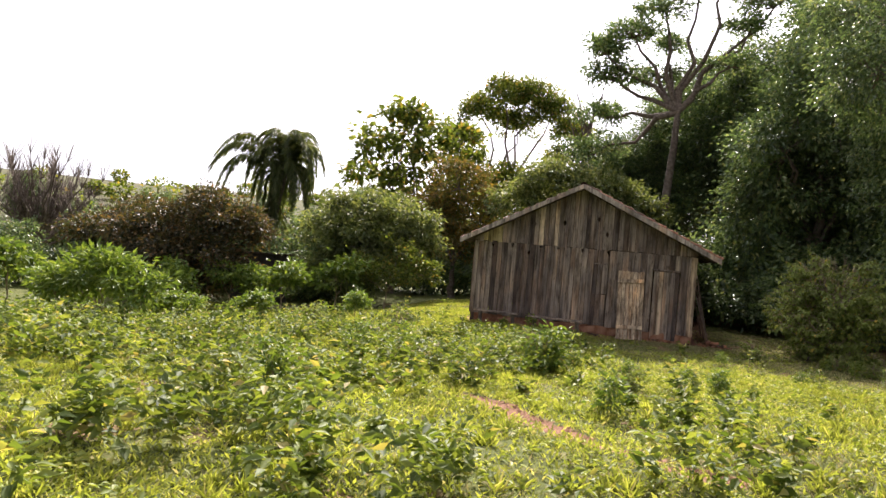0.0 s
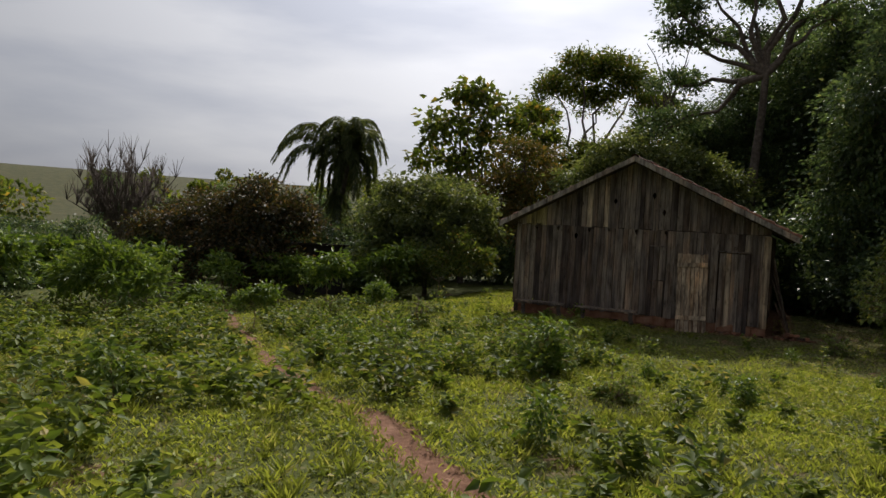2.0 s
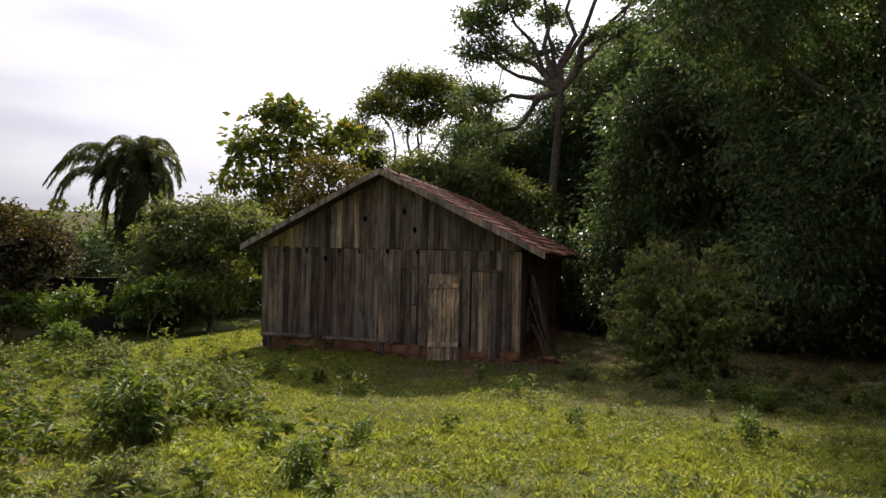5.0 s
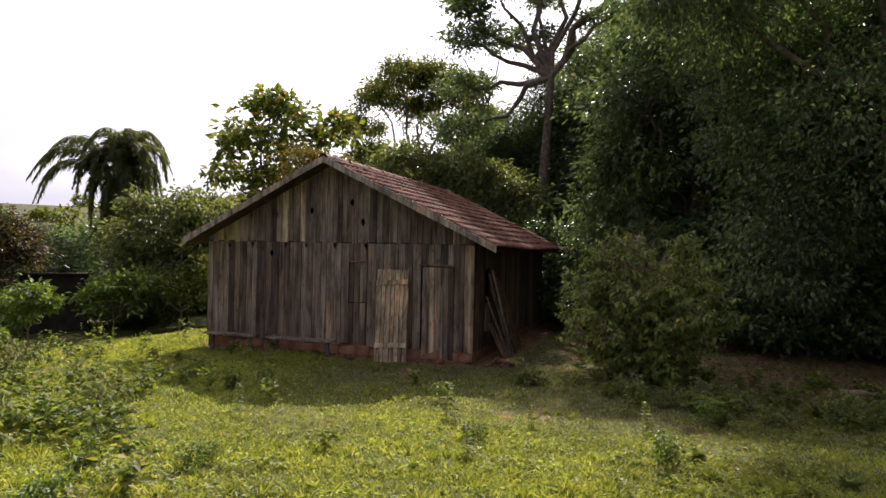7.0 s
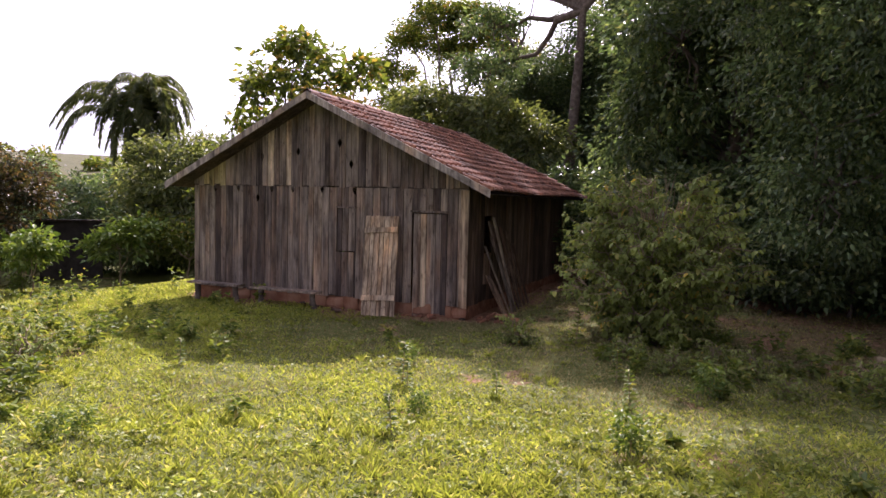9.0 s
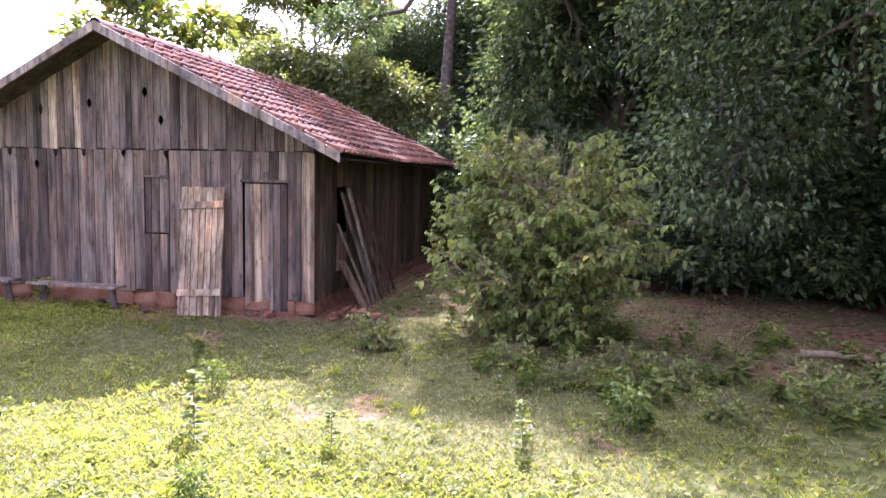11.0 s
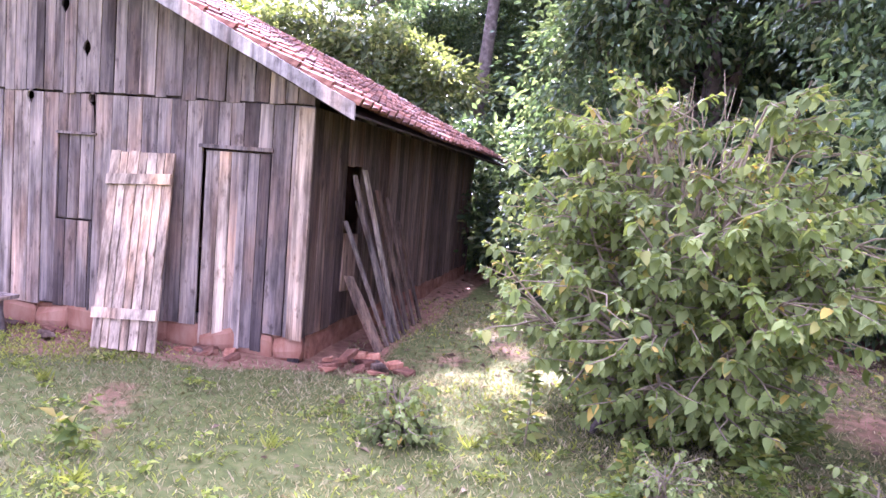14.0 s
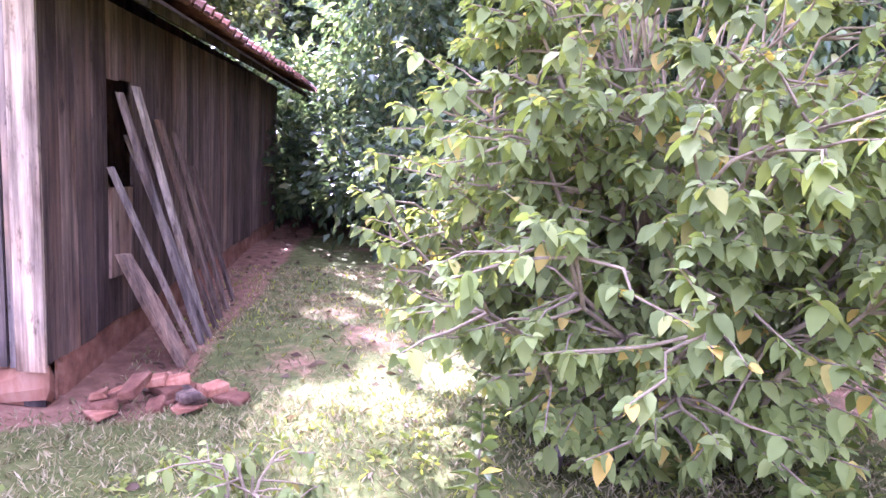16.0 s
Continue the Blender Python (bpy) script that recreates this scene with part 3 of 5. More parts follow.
# brick footing
footing = bar("footing", (BX0 + 0.04, BX1 - 0.03, BY0 + 0.05, BY0 + 0.2, FLOOR_Z - 0.1, SILL_Z), M_FOOT, barn, "low crumbling red clay footing")
side_footing = bar("side_footing", (BX1 - 0.2, BX1 - 0.02, BY0 + 0.25, BY1, FLOOR_Z - 0.1, SILL_Z - 0.005), M_FOOT, barn)

# ---- things at the barn ----
door_leaf = thing("loose_door", (-0.88, 19.98, -0.70), "loose pale plank door leaf leaning against the barn front", "door")
lean = math.degrees(math.atan2(0.30, 1.9))
door_turn = Euler((radians(-lean), radians(-2.4), 0)).to_matrix().to_4x4()


def leaf_board(name, pts, w0, w1, mat, parent=None, label=""):
    me = slab(name, pts, w1 - w0, mat, lambda u, v, w: tuple(door_turn @ Vector((u, w0 + w, v))))
    return part(name, me, door_leaf, None, label)


dl = [-0.355, -0.24, -0.155, -0.03, 0.06, 0.17, 0.255, 0.36]
for a, b in zip(dl[:-1], dl[1:]):
    t0, t1 = rng.uniform(0.0, 0.02), 1.93 + rng.uniform(-0.012, 0.012)
    mm = (a + b) / 2
    nick = rng.uniform(0.3, 1.6)
    leaf_board("plank", [(a + 0.008, t0), (b - 0.008, t0 + rng.uniform(-0.01, 0.01)), (b - 0.008, nick), (b - 0.022, nick + 0.03), (b - 0.006, nick + 0.16), (b - 0.004, t1), (a + 0.004, t1)], 0.0, 0.024, M_DOORWOOD)
for z in (0.30, 1.60):
    leaf_board("crossbar", [(-0.35, z), (0.352, z + 0.012), (0.352, z + 0.115), (-0.35, z + 0.10)], -0.034, -0.003, M_DOORWOOD, label="pale nailed crossbar")

# benches along the front wall
for x0, x1, zt in ((-5.35, -4.05, -0.30), (-3.72, -2.18, -0.31)):
    bz = FLOOR_Z + 0.02
    b = thing("bench", ((x0 + x1) / 2, 19.98, bz), "low rustic plank bench on log legs beside the barn wall", "bench", "benches at the barn wall")
    me = slab("seat", [(x0, zt - 0.035), (x1, zt - 0.045), (x1 + 0.01, zt - 0.005), (x0, zt)], 0.26, M_WOOD, lambda u, v, w: (u - b.location.x, 19.85 + w - b.location.y, v - b.location.z))
    part("seat", me, b, None, "weathered bench board")
    for x, lean_x in ((x0 + 0.18, 0.0), (x1 - 0.14, 0.06)):
        tb = Tubes()
        tb.add([(x + lean_x - b.location.x, 0, -0.06), (x - b.location.x, 0.01, (zt - bz) * 0.5), (x - b.location.x, 0, zt - bz - 0.03)], [0.06, 0.055, 0.06], 8)
        part("leg", tb.mesh("leg", M_BARK), b)

# boards leaning on the side wall
lean_specs = [(21.55, 0.06, 1.5, 0.50, 0.38, 0), (21.74, 0.09, 1.95, 0.50, 0.40, 0), (21.90, 0.08, 1.7, 0.52, 0.42, 0), (22.02, 0.10, 2.0, 0.46, 0.36, 0), (22.2, 0.07, 1.6, 0.50, 0.30, 0), (22.5, 0.11, 1.8, 0.46, 0.36, 0), (22.85, 0.09, 1.7, 0.44, 0.30, 0), (23.3, 0.09, 1.4, 0.40, 0.2, 0)]
for y, w, h, out, slip, _ in lean_specs:
    z0 = float(gz(BX1 + out, y)) - 0.01
    o = thing("leaning_board", (BX1 + out, y, z0), "long grey weathered board leaning on the barn side", "board", "boards leaning on the barn")
    topz = math.sqrt(max(0.1, h * h - out * out - slip * slip))
    s = (out - 0.06) / topz
    k = slip / topz
    n = 5
    e = [rng.uniform(-0.008, 0.008) for _ in range(n)]
    L = [(-w / 2 + e[i], topz * i / (n - 1)) for i in range(n)]
    R = [(w / 2 + e[i] * 0.6, topz * i / (n - 1)) for i in range(n)]
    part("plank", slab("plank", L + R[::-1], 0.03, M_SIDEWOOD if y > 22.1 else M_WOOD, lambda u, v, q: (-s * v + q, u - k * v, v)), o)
o = thing("leaning_board", (1.24, 21.35, -0.71), "broad short brown board propped on the barn side", "board", "boards leaning on the barn")
part("plank", slab("plank", [(-0.12, 0.0), (0.09, -0.01), (0.03, 0.45), (-0.09, 0.80), (-0.26, 0.82), (-0.24, 0.5)], 0.035, M_SIDEWOOD, lambda u, v, q: (-0.40 * v + q, u - 0.1 * v, v)), o)

# heap of broken bricks at the corner, and loose ones along the front
brick_shapes = [rough_box("brick", 0.22, 0.11, 0.065, M_BRICK, 0.014, rng), rough_box("brick", 0.15, 0.11, 0.065, M_BRICK, 0.02, rng), rough_box("brick", 0.24, 0.12, 0.05, M_BRICK, 0.028, rng), rough_box("brick", 0.11, 0.09, 0.055, M_BRICK, 0.025, rng), rough_box("brick", 0.30, 0.10, 0.045, M_SIDEWOOD, 0.02, rng)]
for i in range(26):
    lay = 0 if i < 15 else (1 if i < 23 else 2)
    spread = (0.42, 0.28, 0.12)[lay]
    x, y = 1.32 + rng.gauss(0, spread * 0.55), 20.62 + rng.gauss(0, spread * 0.5)
    ob = new("broken_brick", rng.choice(brick_shapes))
    ob.location = (x, y, float(gz(x, y)) + 0.02 + 0.055 * lay)
    ob.rotation_euler = (rng.uniform(-0.3, 0.3), rng.uniform(-0.3, 0.3), rng.uniform(0, 3.1))
    tagged(ob, "broken red clay brick in the rubble heap by the corner", "brick", "rubble heap at the barn corner")
for i in range(16):
    x, y = rng.uniform(-3.0, 1.0), rng.uniform(20.08, 20.34)
    ob = new("loose_brick", rng.choice(brick_shapes))
    ob.location = (x, y, float(gz(x, y)) + 0.015)
    ob.rotation_euler = (rng.uniform(-0.2, 0.2), rng.uniform(-0.2, 0.2), rng.uniform(0, 3.1))
    tagged(ob, "loose red brick fallen before the barn footing", "brick", "loose bricks at the footing")

# ---- trees ----


def crown_tree(name, label, base, lobes, n_clump, per_clump, leaf, mat, bark=M_BARK, trunk_r=0.2, fork=0.45, seed=1, clump_r=0.5, droop=0.3, limbs=6, width=0.5, category="tree", bend=0.04, spread_low=0.0, top=None):
    """A tree: bent trunk, limbs to every lobe of the crown, clumps of single leaves."""
    rs, rg = np.random.RandomState(seed), random.Random(seed)
    t = thing(name, base, label, category)
    tb = Tubes()
    rise = float(hollow(base[0], base[1]))
    lobes = [(q[0], q[1], q[2] + rise, *q[3:]) for q in lobes]
    cz = sum(q[2] for q in lobes) / len(lobes)
    cx, cy = sum(q[0] for q in lobes) / len(lobes), sum(q[1] for q in lobes) / len(lobes)
    fk = Vector((cx * 0.4, cy * 0.4, cz * fork)) if top is None else Vector(top)
    tr = bent((0, 0, -0.2), fk, rg, bend, 7)
    tb.add(tr, [trunk_r * (1.25 if i == 0 else 1 - 0.08 * i) for i in range(7)], 9)
    bl = Tubes()
    chunks = []
    for (x, y, z, rx, ry, rz) in lobes:
        c = Vector((x, y, z))
        bl.add(bent(fk, c, rg, 0.10, 6), np.linspace(trunk_r * 0.55, trunk_r * 0.16, 6), 6)
        n = max(3, int(n_clump * (rx * ry * rz) ** 0.6))
        d = rs.normal(size=(n, 3))
        d /= np.linalg.norm(d, axis=1, keepdims=True)
        d[:, 2] = np.where(d[:, 2] < -0.35 - spread_low, -d[:, 2], d[:, 2])
        rad = rs.uniform(0.35, 1.0, n) ** 0.6 * (1 + 0.16 * np.sin(5 * d[:, 0] + 3 * d[:, 1] + seed))
        cc = np.array([x, y, z]) + d * rad[:, None] * np.array([rx, ry, rz])
        for q in cc[:limbs * 2]:
            bl.add(bent(c, q, rg, 0.14, 4), np.linspace(trunk_r * 0.16, trunk_r * 0.04, 4), 4)
        m = n * per_clump
        who = np.repeat(np.arange(n), per_clump)
        off = rs.normal(size=(m, 3)) * np.array([1, 1, 0.62]) * clump_r * rs.uniform(0.6, 1.25, n)[who][:, None] * 0.55
        way = off * 1.2 + rs.normal(size=(m, 3)) * clump_r * 0.5 + d[who] * clump_r * 0.3
        way[:, 2] -= droop * clump_r
        L = leaf * rs.uniform(0.65, 1.3, m)
        chunks.append(leaves(cc[who] + off, way, L, L * width, rs))
    part("trunk", tb.mesh("trunk", bark), t)
    part("branchwork", bl.mesh("branchwork", bark), t, kind="stuff")
    part("crown", fast_mesh("crown", *join(chunks), mat), t, kind="stuff")
    return t


def on_ground(x, y):
    return (x, y, float(gz(x, y)))


def lobes_ball(w, h, n, seed, z0=0.5):
    """Lobes that fill a crown of that width and height above z0."""
    r = random.Random(seed)
    out = []
    for i in range(n):
        a = 2 * math.pi * i / n + r.uniform(-0.4, 0.4)
        k = r.uniform(0.25, 0.62) * w / 2
        q = r.uniform(0.27, 0.42) * w
        out.append((k * math.cos(a), k * math.sin(a), z0 + r.uniform(0.25, 0.78) * h, q * 0.75, q * 0.75, h * r.uniform(0.2, 0.32)))
    return out


# left side and behind
crown_tree("leafy_tree", "tall sparse tree with large yellowish-green leaves", on_ground(-15.7, 38.7), [(-1.2, 0, 7.5, 1.6, 1.4, 1.5), (0.8, 0, 8.6, 1.7, 1.5, 1.8), (2.2, 0.4, 7.0, 1.6, 1.5, 1.6), (-2.2, 0, 6.0, 1.3, 1.2, 1.0), (0.6, 0, 5.2, 2.2, 1.6, 1.6), (0.2, 0, 9.9, 1.0, 1.0, 0.9), (3.6, 0.3, 8.2, 1.2, 1.0, 1.0), (-2.4, 0, 8.2, 0.8, 0.8, 0.6), (-0.8, 0, 9.4, 0.8, 0.8, 0.6)], 12, 19, 0.40, L_MID, seed=3, clump_r=0.62, width=0.62, trunk_r=0.17)
crown_tree("spreading_tree", "tall spreading tree with open rounded crown", on_ground(-11.8, 48.8), [(-3.6, 0, 10.0, 1.5, 1.5, 1.4), (-2.2, 0.6, 12.0, 1.6, 1.5, 1.5), (-0.3, -0.4, 13.2, 1.7, 1.6, 1.5), (1.6, 0.4, 13.2, 1.6, 1.5, 1.4), (3.2, 0, 12.0, 1.6, 1.5, 1.5), (4.6, 0, 10.4, 1.4, 1.4, 1.3), (4.0, 0.5, 8.6, 1.3, 1.3, 1.2), (-2.8, 0, 8.2, 1.4, 1.3, 1.2), (0.5, 1, 11.2, 1.5, 1.4, 1.3), (0.6, 0, 6.6, 2.6, 2.0, 1.7), (-2.6, 0, 5.2, 2.8, 2.0, 2.2), (3.2, 0, 5.4, 2.4, 2, 2.2)], 24, 54, 0.24, L_MID, seed=47, clump_r=0.62, trunk_r=0.26, fork=0.62)
crown_tree("yellowing_tree", "small tree with yellowing foliage", on_ground(-10.6, 34.5), [(0, 0, 5.2, 1.9, 1.6, 1.6), (1.2, 0, 3.6, 1.8, 1.5, 1.5), (-1.4, 0, 3.4, 1.7, 1.4, 1.5), (0, 0, 2.0, 2.4, 1.6, 1.5)], 20, 60, 0.2, L_YELL, seed=5, clump_r=0.55)
crown_tree("rounded_tree", "broad rounded shrub tree with greyish-green leaves", on_ground(-12.6, 28.5), [(0, 0, 2.9, 2.5, 2.2, 1.5), (-1.6, 0, 2.1, 1.7, 1.6, 1.3), (1.7, 0, 2.2, 1.7, 1.6, 1.4), (0.3, -1.2, 1.7, 1.9, 1.2, 1.2), (-1.5, -0.8, 0.8, 1.4, 1.2, 0.8), (1.6, -0.6, 0.9, 1.5, 1.2, 0.9), (-0.6, -0.9, 0.1, 1.5, 1.0, 0.8)], 34, 60, 0.19, L_GREY, seed=6, clump_r=0.42, trunk_r=0.13, droop=0.5)
crown_tree("rusty_bush", "dense dark bush with rusty brown leaves", on_ground(-18.0, 23.8), [(0, 0, 2.1, 2.2, 1.8, 1.5), (-2.0, -0.6, 1.5, 1.7, 1.5, 1.3), (1.6, 0.3, 1.7, 1.4, 1.4, 1.4), (0.6, -1.2, 0.9, 1.9, 1.2, 1.0), (-1.2, -1.2, 0.7, 1.6, 1.2, 0.9), (1.5, -0.4, 0.2, 1.3, 1.2, 1.1), (-0.4, -1.3, -0.2, 2.0, 1.1, 0.9)], 34, 60, 0.17, L_RUST, seed=7, clump_r=0.45, category="bush", trunk_r=0.1)
crown_tree("rusty_bush", "dense dark bush with rusty brown leaves", on_ground(-22.5, 25.5), [(0, 0, 1.7, 2.6, 1.8, 1.4), (-2.4, 0, 1.3, 2.0, 1.5, 1.1), (1.8, 0, 1.1, 2.0, 1.5, 1.1)], 26, 55, 0.18, L_RUST, seed=8, clump_r=0.5, category="bush", trunk_r=0.1)
crown_tree("bright_bush", "bright green leafy bush among the weeds", on_ground(-11.9, 12.4), [(0, 0, 0.85, 0.9, 0.8, 0.55), (-0.8, 0, 0.6, 0.7, 0.6, 0.45), (0.8, 0, 0.62, 0.75, 0.6, 0.45)], 75, 45, 0.17, L_BRIGHT, M_TWIG, 0.03, seed=9, clump_r=0.25, width=0.34, category="bush", droop=0.1)
crown_tree("green_shrub", "low green shrub at the field edge", on_ground(-10.6, 25.6), [(0, 0, 0.7, 1.0, 0.8, 0.6), (1.3, 0.3, 0.9, 0.9, 0.7, 0.7), (-1.2, 0.2, 0.8, 1.0, 0.7, 0.7), (0.2, 0.6, 1.6, 0.9, 0.7, 0.7)], 40, 45, 0.14, L_MID, M_TWIG, 0.04, seed=10, clump_r=0.3, category="shrub")
shrub_b = crown_tree("field_shrub", "small round leafy shrub in the weeds", on_ground(-8.9, 13.6), [(0, 0, 0.38, 0.42, 0.4, 0.3), (0.2, 0.1, 0.55, 0.3, 0.3, 0.25)], 160, 30, 0.10, L_BRIGHT, M_TWIG, 0.02, seed=11, clump_r=0.14, category="shrub")
for x, y, s in ((-13.9, 13.0, 1.5), (-16.0, 16.5, 2.0), (-7.6, 16.4, 0.9), (-16.6, 20.8, 1.8), (-6.3, 27.0, 1.6), (-13.6, 9.6, 1.2), (-16.8, 11.6, 1.7), (-15.2, 14.4, 1.6), (-18.6, 13.8, 2.1), (-18.0, 18.6, 2.0), (-20.4, 17.2, 2.2), (-12.8, 15.6, 1.2), (-14.6, 8.2, 1.3), (-17.4, 8.8, 1.8), (-11.2, 14.6, 0.9), (-19.6, 10.6, 2.1), (-15.6, 22.6, 1.9), (-13.4, 22.4, 2.0), (-12.2, 24.4, 2.2), (-14.8, 23.2, 1.8)):
    copy_thing(shrub_b, pose(*on_ground(x, y), 0, 0, 57 * x) @ Matrix.Scale(s, 4))

# the bare tree far to the left
bare_t = thing("bare_tree", on_ground(-33.6, 29.9), "leafless grey tree with fine upright twigs", "tree")
rg = random.Random(12)
tb, tw = Tubes(), Tubes()
tb.add(bent((0, 0, -0.2), (0.2, 0, 2.0), rg, 0.05, 5), [0.2, 0.17, 0.15, 0.13, 0.12], 7)
for i in range(44):
    a = rg.uniform(0, 6.28)
    k = rg.uniform(0.3, 3.4)
    tip = Vector((k * math.cos(a), k * math.sin(a), rg.uniform(4.0, 6.3) - 0.25 * k))
    line = bent((0.2, 0, rg.uniform(0.8, 2.0)), tip, rg, 0.06, 6, -0.05)
    tb.add(line, np.linspace(0.08, 0.02, 6), 5)
    for q in line[2:]:
        for _ in range(7):
            tw.add([q, q + Vector((rg.uniform(-0.5, 0.5), rg.uniform(-0.5, 0.5), rg.uniform(0.4, 1.3)))], [0.026, 0.009], 3)
part("trunk", tb.mesh("trunk", M_BARK), bare_t)
part("twigwork", tw.mesh("twigwork", M_BARK), bare_t, kind="stuff")


def frond_mesh(seed, length, rise, end, bow=1.9, leaflet=0.75, hang=1.0):
    """A feathery palm frond: a midrib that rises, arches over and hangs, with hanging leaflets."""
    rs = np.random.RandomState(seed)
    t = np.linspace(0, 1, 16)
    ang = np.radians(rise - (rise - end) / (1 + np.exp(-(t - bow) / 0.115)))
    step = length / 15
    line = np.stack([np.concatenate([[0], np.cumsum(np.cos(ang[1:]) * step)]), 0.10 * np.sin(3 * t + seed), np.concatenate([[0], np.cumsum(np.sin(ang[1:]) * step)])], 1)
    tb = Tubes()
    tb.add([tuple(p) for p in line], np.linspace(0.035, 0.006, 16), 5)
    k = np.linspace(0.14, 1, 95)
    base = np.stack([np.interp(k, t, line[:, i]) for i in range(3)], 1)
    a = np.interp(k, t, ang)
    chunks = [(np.array([tuple(v) for v in tb.v]), np.array(tb.f))]
    for s in (-1, 1):
        n = len(k)
        way = np.stack([0.75 * np.cos(a) + rs.normal(size=n) * 0.12, s * rs.uniform(0.3, 0.9, n), 0.75 * np.sin(a) - hang * rs.uniform(0.35, 1.1, n)], 1)
        L = leaflet * np.sin(np.pi * (0.2 + 0.7 * k)) * rs.uniform(0.7, 1.2, n)
        chunks.append(leaves(base, way, L, np.full(n, 0.036), rs))
    return fast_mesh("frond", *join(chunks), L_PALM)


palm = thing("palm_tree", on_ground(-21.0, 33.4), "feathery palm with drooping fronds and a dry skirt", "palm")
rise = float(hollow(-21.0, 33.4))
PT = 5.4 + rise
tb = Tubes()
tb.add([(0, 0, -0.2), (0.05, 0, 2.2), (0.25, 0.1, 4.2), (0.5, 0.3, PT + 0.3)], [0.24, 0.19, 0.18, 0.24], 10)
part("trunk", tb.mesh("trunk", M_BARK), palm)
UPRIGHT = [frond_mesh(1, 4.5, 89, -78, 0.62, 0.65, 0.6), frond_mesh(2, 4.3, 88, -80, 0.54, 0.65, 0.6), frond_mesh(3, 4.1, 86, -84, 0.44, 0.65, 0.7), frond_mesh(4, 3.7, 80, -86, 0.32, 0.65, 0.8), frond_mesh(9, 3.4, 70, -88, 0.22, 0.65, 0.8)]
WIDE = [frond_mesh(6, 5.2, 70, -58, 0.58, 0.7, 1.5), frond_mesh(7, 4.9, 54, -66, 0.55, 0.75, 1.5), frond_mesh(8, 4.6, 36, -76, 0.52, 0.75, 1.5)]
DEAD = frond_mesh(5, 3.6, -10, -89, 0.12, 0.5)
crown_at = Vector(palm.location) + Vector((0.12, 0, PT))
prg = random.Random(3)
for i in range(54):
    size = prg.uniform(0.74, 1.06)
    part("frond", UPRIGHT[i % 5], palm, crown_at + Vector((0.5, 0.3, 0)), rot=(prg.uniform(-6, 6), prg.uniform(-8, 6), 32 + (137.5 * i) % 360)).scale = (size * 1.12, size * 1.05, size)
SPIKE = frond_mesh(12, 4.0, 89, -70, 0.70, 0.6, 0.9)
for i in range(7):
    part("frond", SPIKE, palm, crown_at + Vector((0.5, 0.3, 0)), rot=(prg.uniform(-5, 5), prg.uniform(-4, 4), 51 * i))
for i, a in enumerate((196, 222, 236, 178, 208, 250)):
    part("frond", WIDE[i % 3], palm, crown_at, rot=(0, prg.uniform(-4, 4), a))
for i in range(16):
    part("dry_frond", DEAD, palm, crown_at - Vector((0, 0, 0.25)), rot=(0, 18 + 8 * (i % 3), 70 * i), label="hanging dead frond")

# tall tree behind the barn and its thin bare neighbour
crown_tree("tall_forest_tree", "very tall slender tree with a high layered crown", on_ground(-0.5, 34.6), [(-3.2, 0, 12.2, 1.3, 1.3, 0.8), (-2.6, 0.5, 11.0, 1.5, 1.4, 0.8), (-1.9, 0, 13.0, 1.3, 1.3, 0.7), (-0.6, 0, 14.2, 1.1, 1.1, 0.7), (0.9, 0, 15.2, 1.5, 1.4, 0.8), (3.2, 0, 13.2, 1.1, 1.1, 0.5), (4.2, 0.3, 14.4, 1.6, 1.4, 0.8), (2.4, 0, 15.8, 1.7, 1.4, 0.8), (2.6, 0, 11.6, 1.0, 1.0, 0.4), (-0.3, 1.4, 12.8, 0.9, 0.9, 0.6), (-0.5, 1.4, 11.4, 0.9, 0.8, 0.5), (-3.2, 0.6, 9.2, 1.3, 1.2, 0.7), (-3.4, 0.8, 7.4, 1.5, 1.4, 1.0)], 24, 58, 0.19, L_DEEP, seed=13, clump_r=0.42, trunk_r=0.27, top=(0.35, 0, 9.4), bend=0.012, droop=0.1)
thin = thing("bare_twisted_tree", on_ground(-5.7, 44.6), "thin twisted nearly leafless tree", "tree")
tb = Tubes()
tb.add(bent((0, 0, 0), (0.2, 0, 10.5), rg, 0.03, 8), np.linspace(0.2, 0.12, 8), 7)
for i in range(16):
    z = rg.uniform(8.0, 10.5)
    tb.add(bent((0.15, 0, z), (rg.uniform(-2.2, 2.2), rg.uniform(-1, 1), z + rg.uniform(1.2, 4.2)), rg, 0.12, 6), np.linspace(0.085, 0.02, 6), 5)
part("trunk", tb.mesh("trunk", M_BARK), thin)
crown_tree("pale_tree", "light green tree crowding behind the barn roof", on_ground(-3.7, 33.0), [(-1.5, 0, 5.6, 2.0, 1.6, 1.1), (0.6, 0, 5.0, 1.9, 1.6, 1.2), (-3.0, 0, 4.4, 1.8, 1.5, 1.2), (2.0, 0, 4.0, 1.8, 1.5, 1.3), (-1, -0.5, 3.2, 2.6, 1.4, 1.4)], 24, 70, 0.2, L_GREY, seed=14, clump_r=0.55, droop=0.5, trunk_r=0.14)

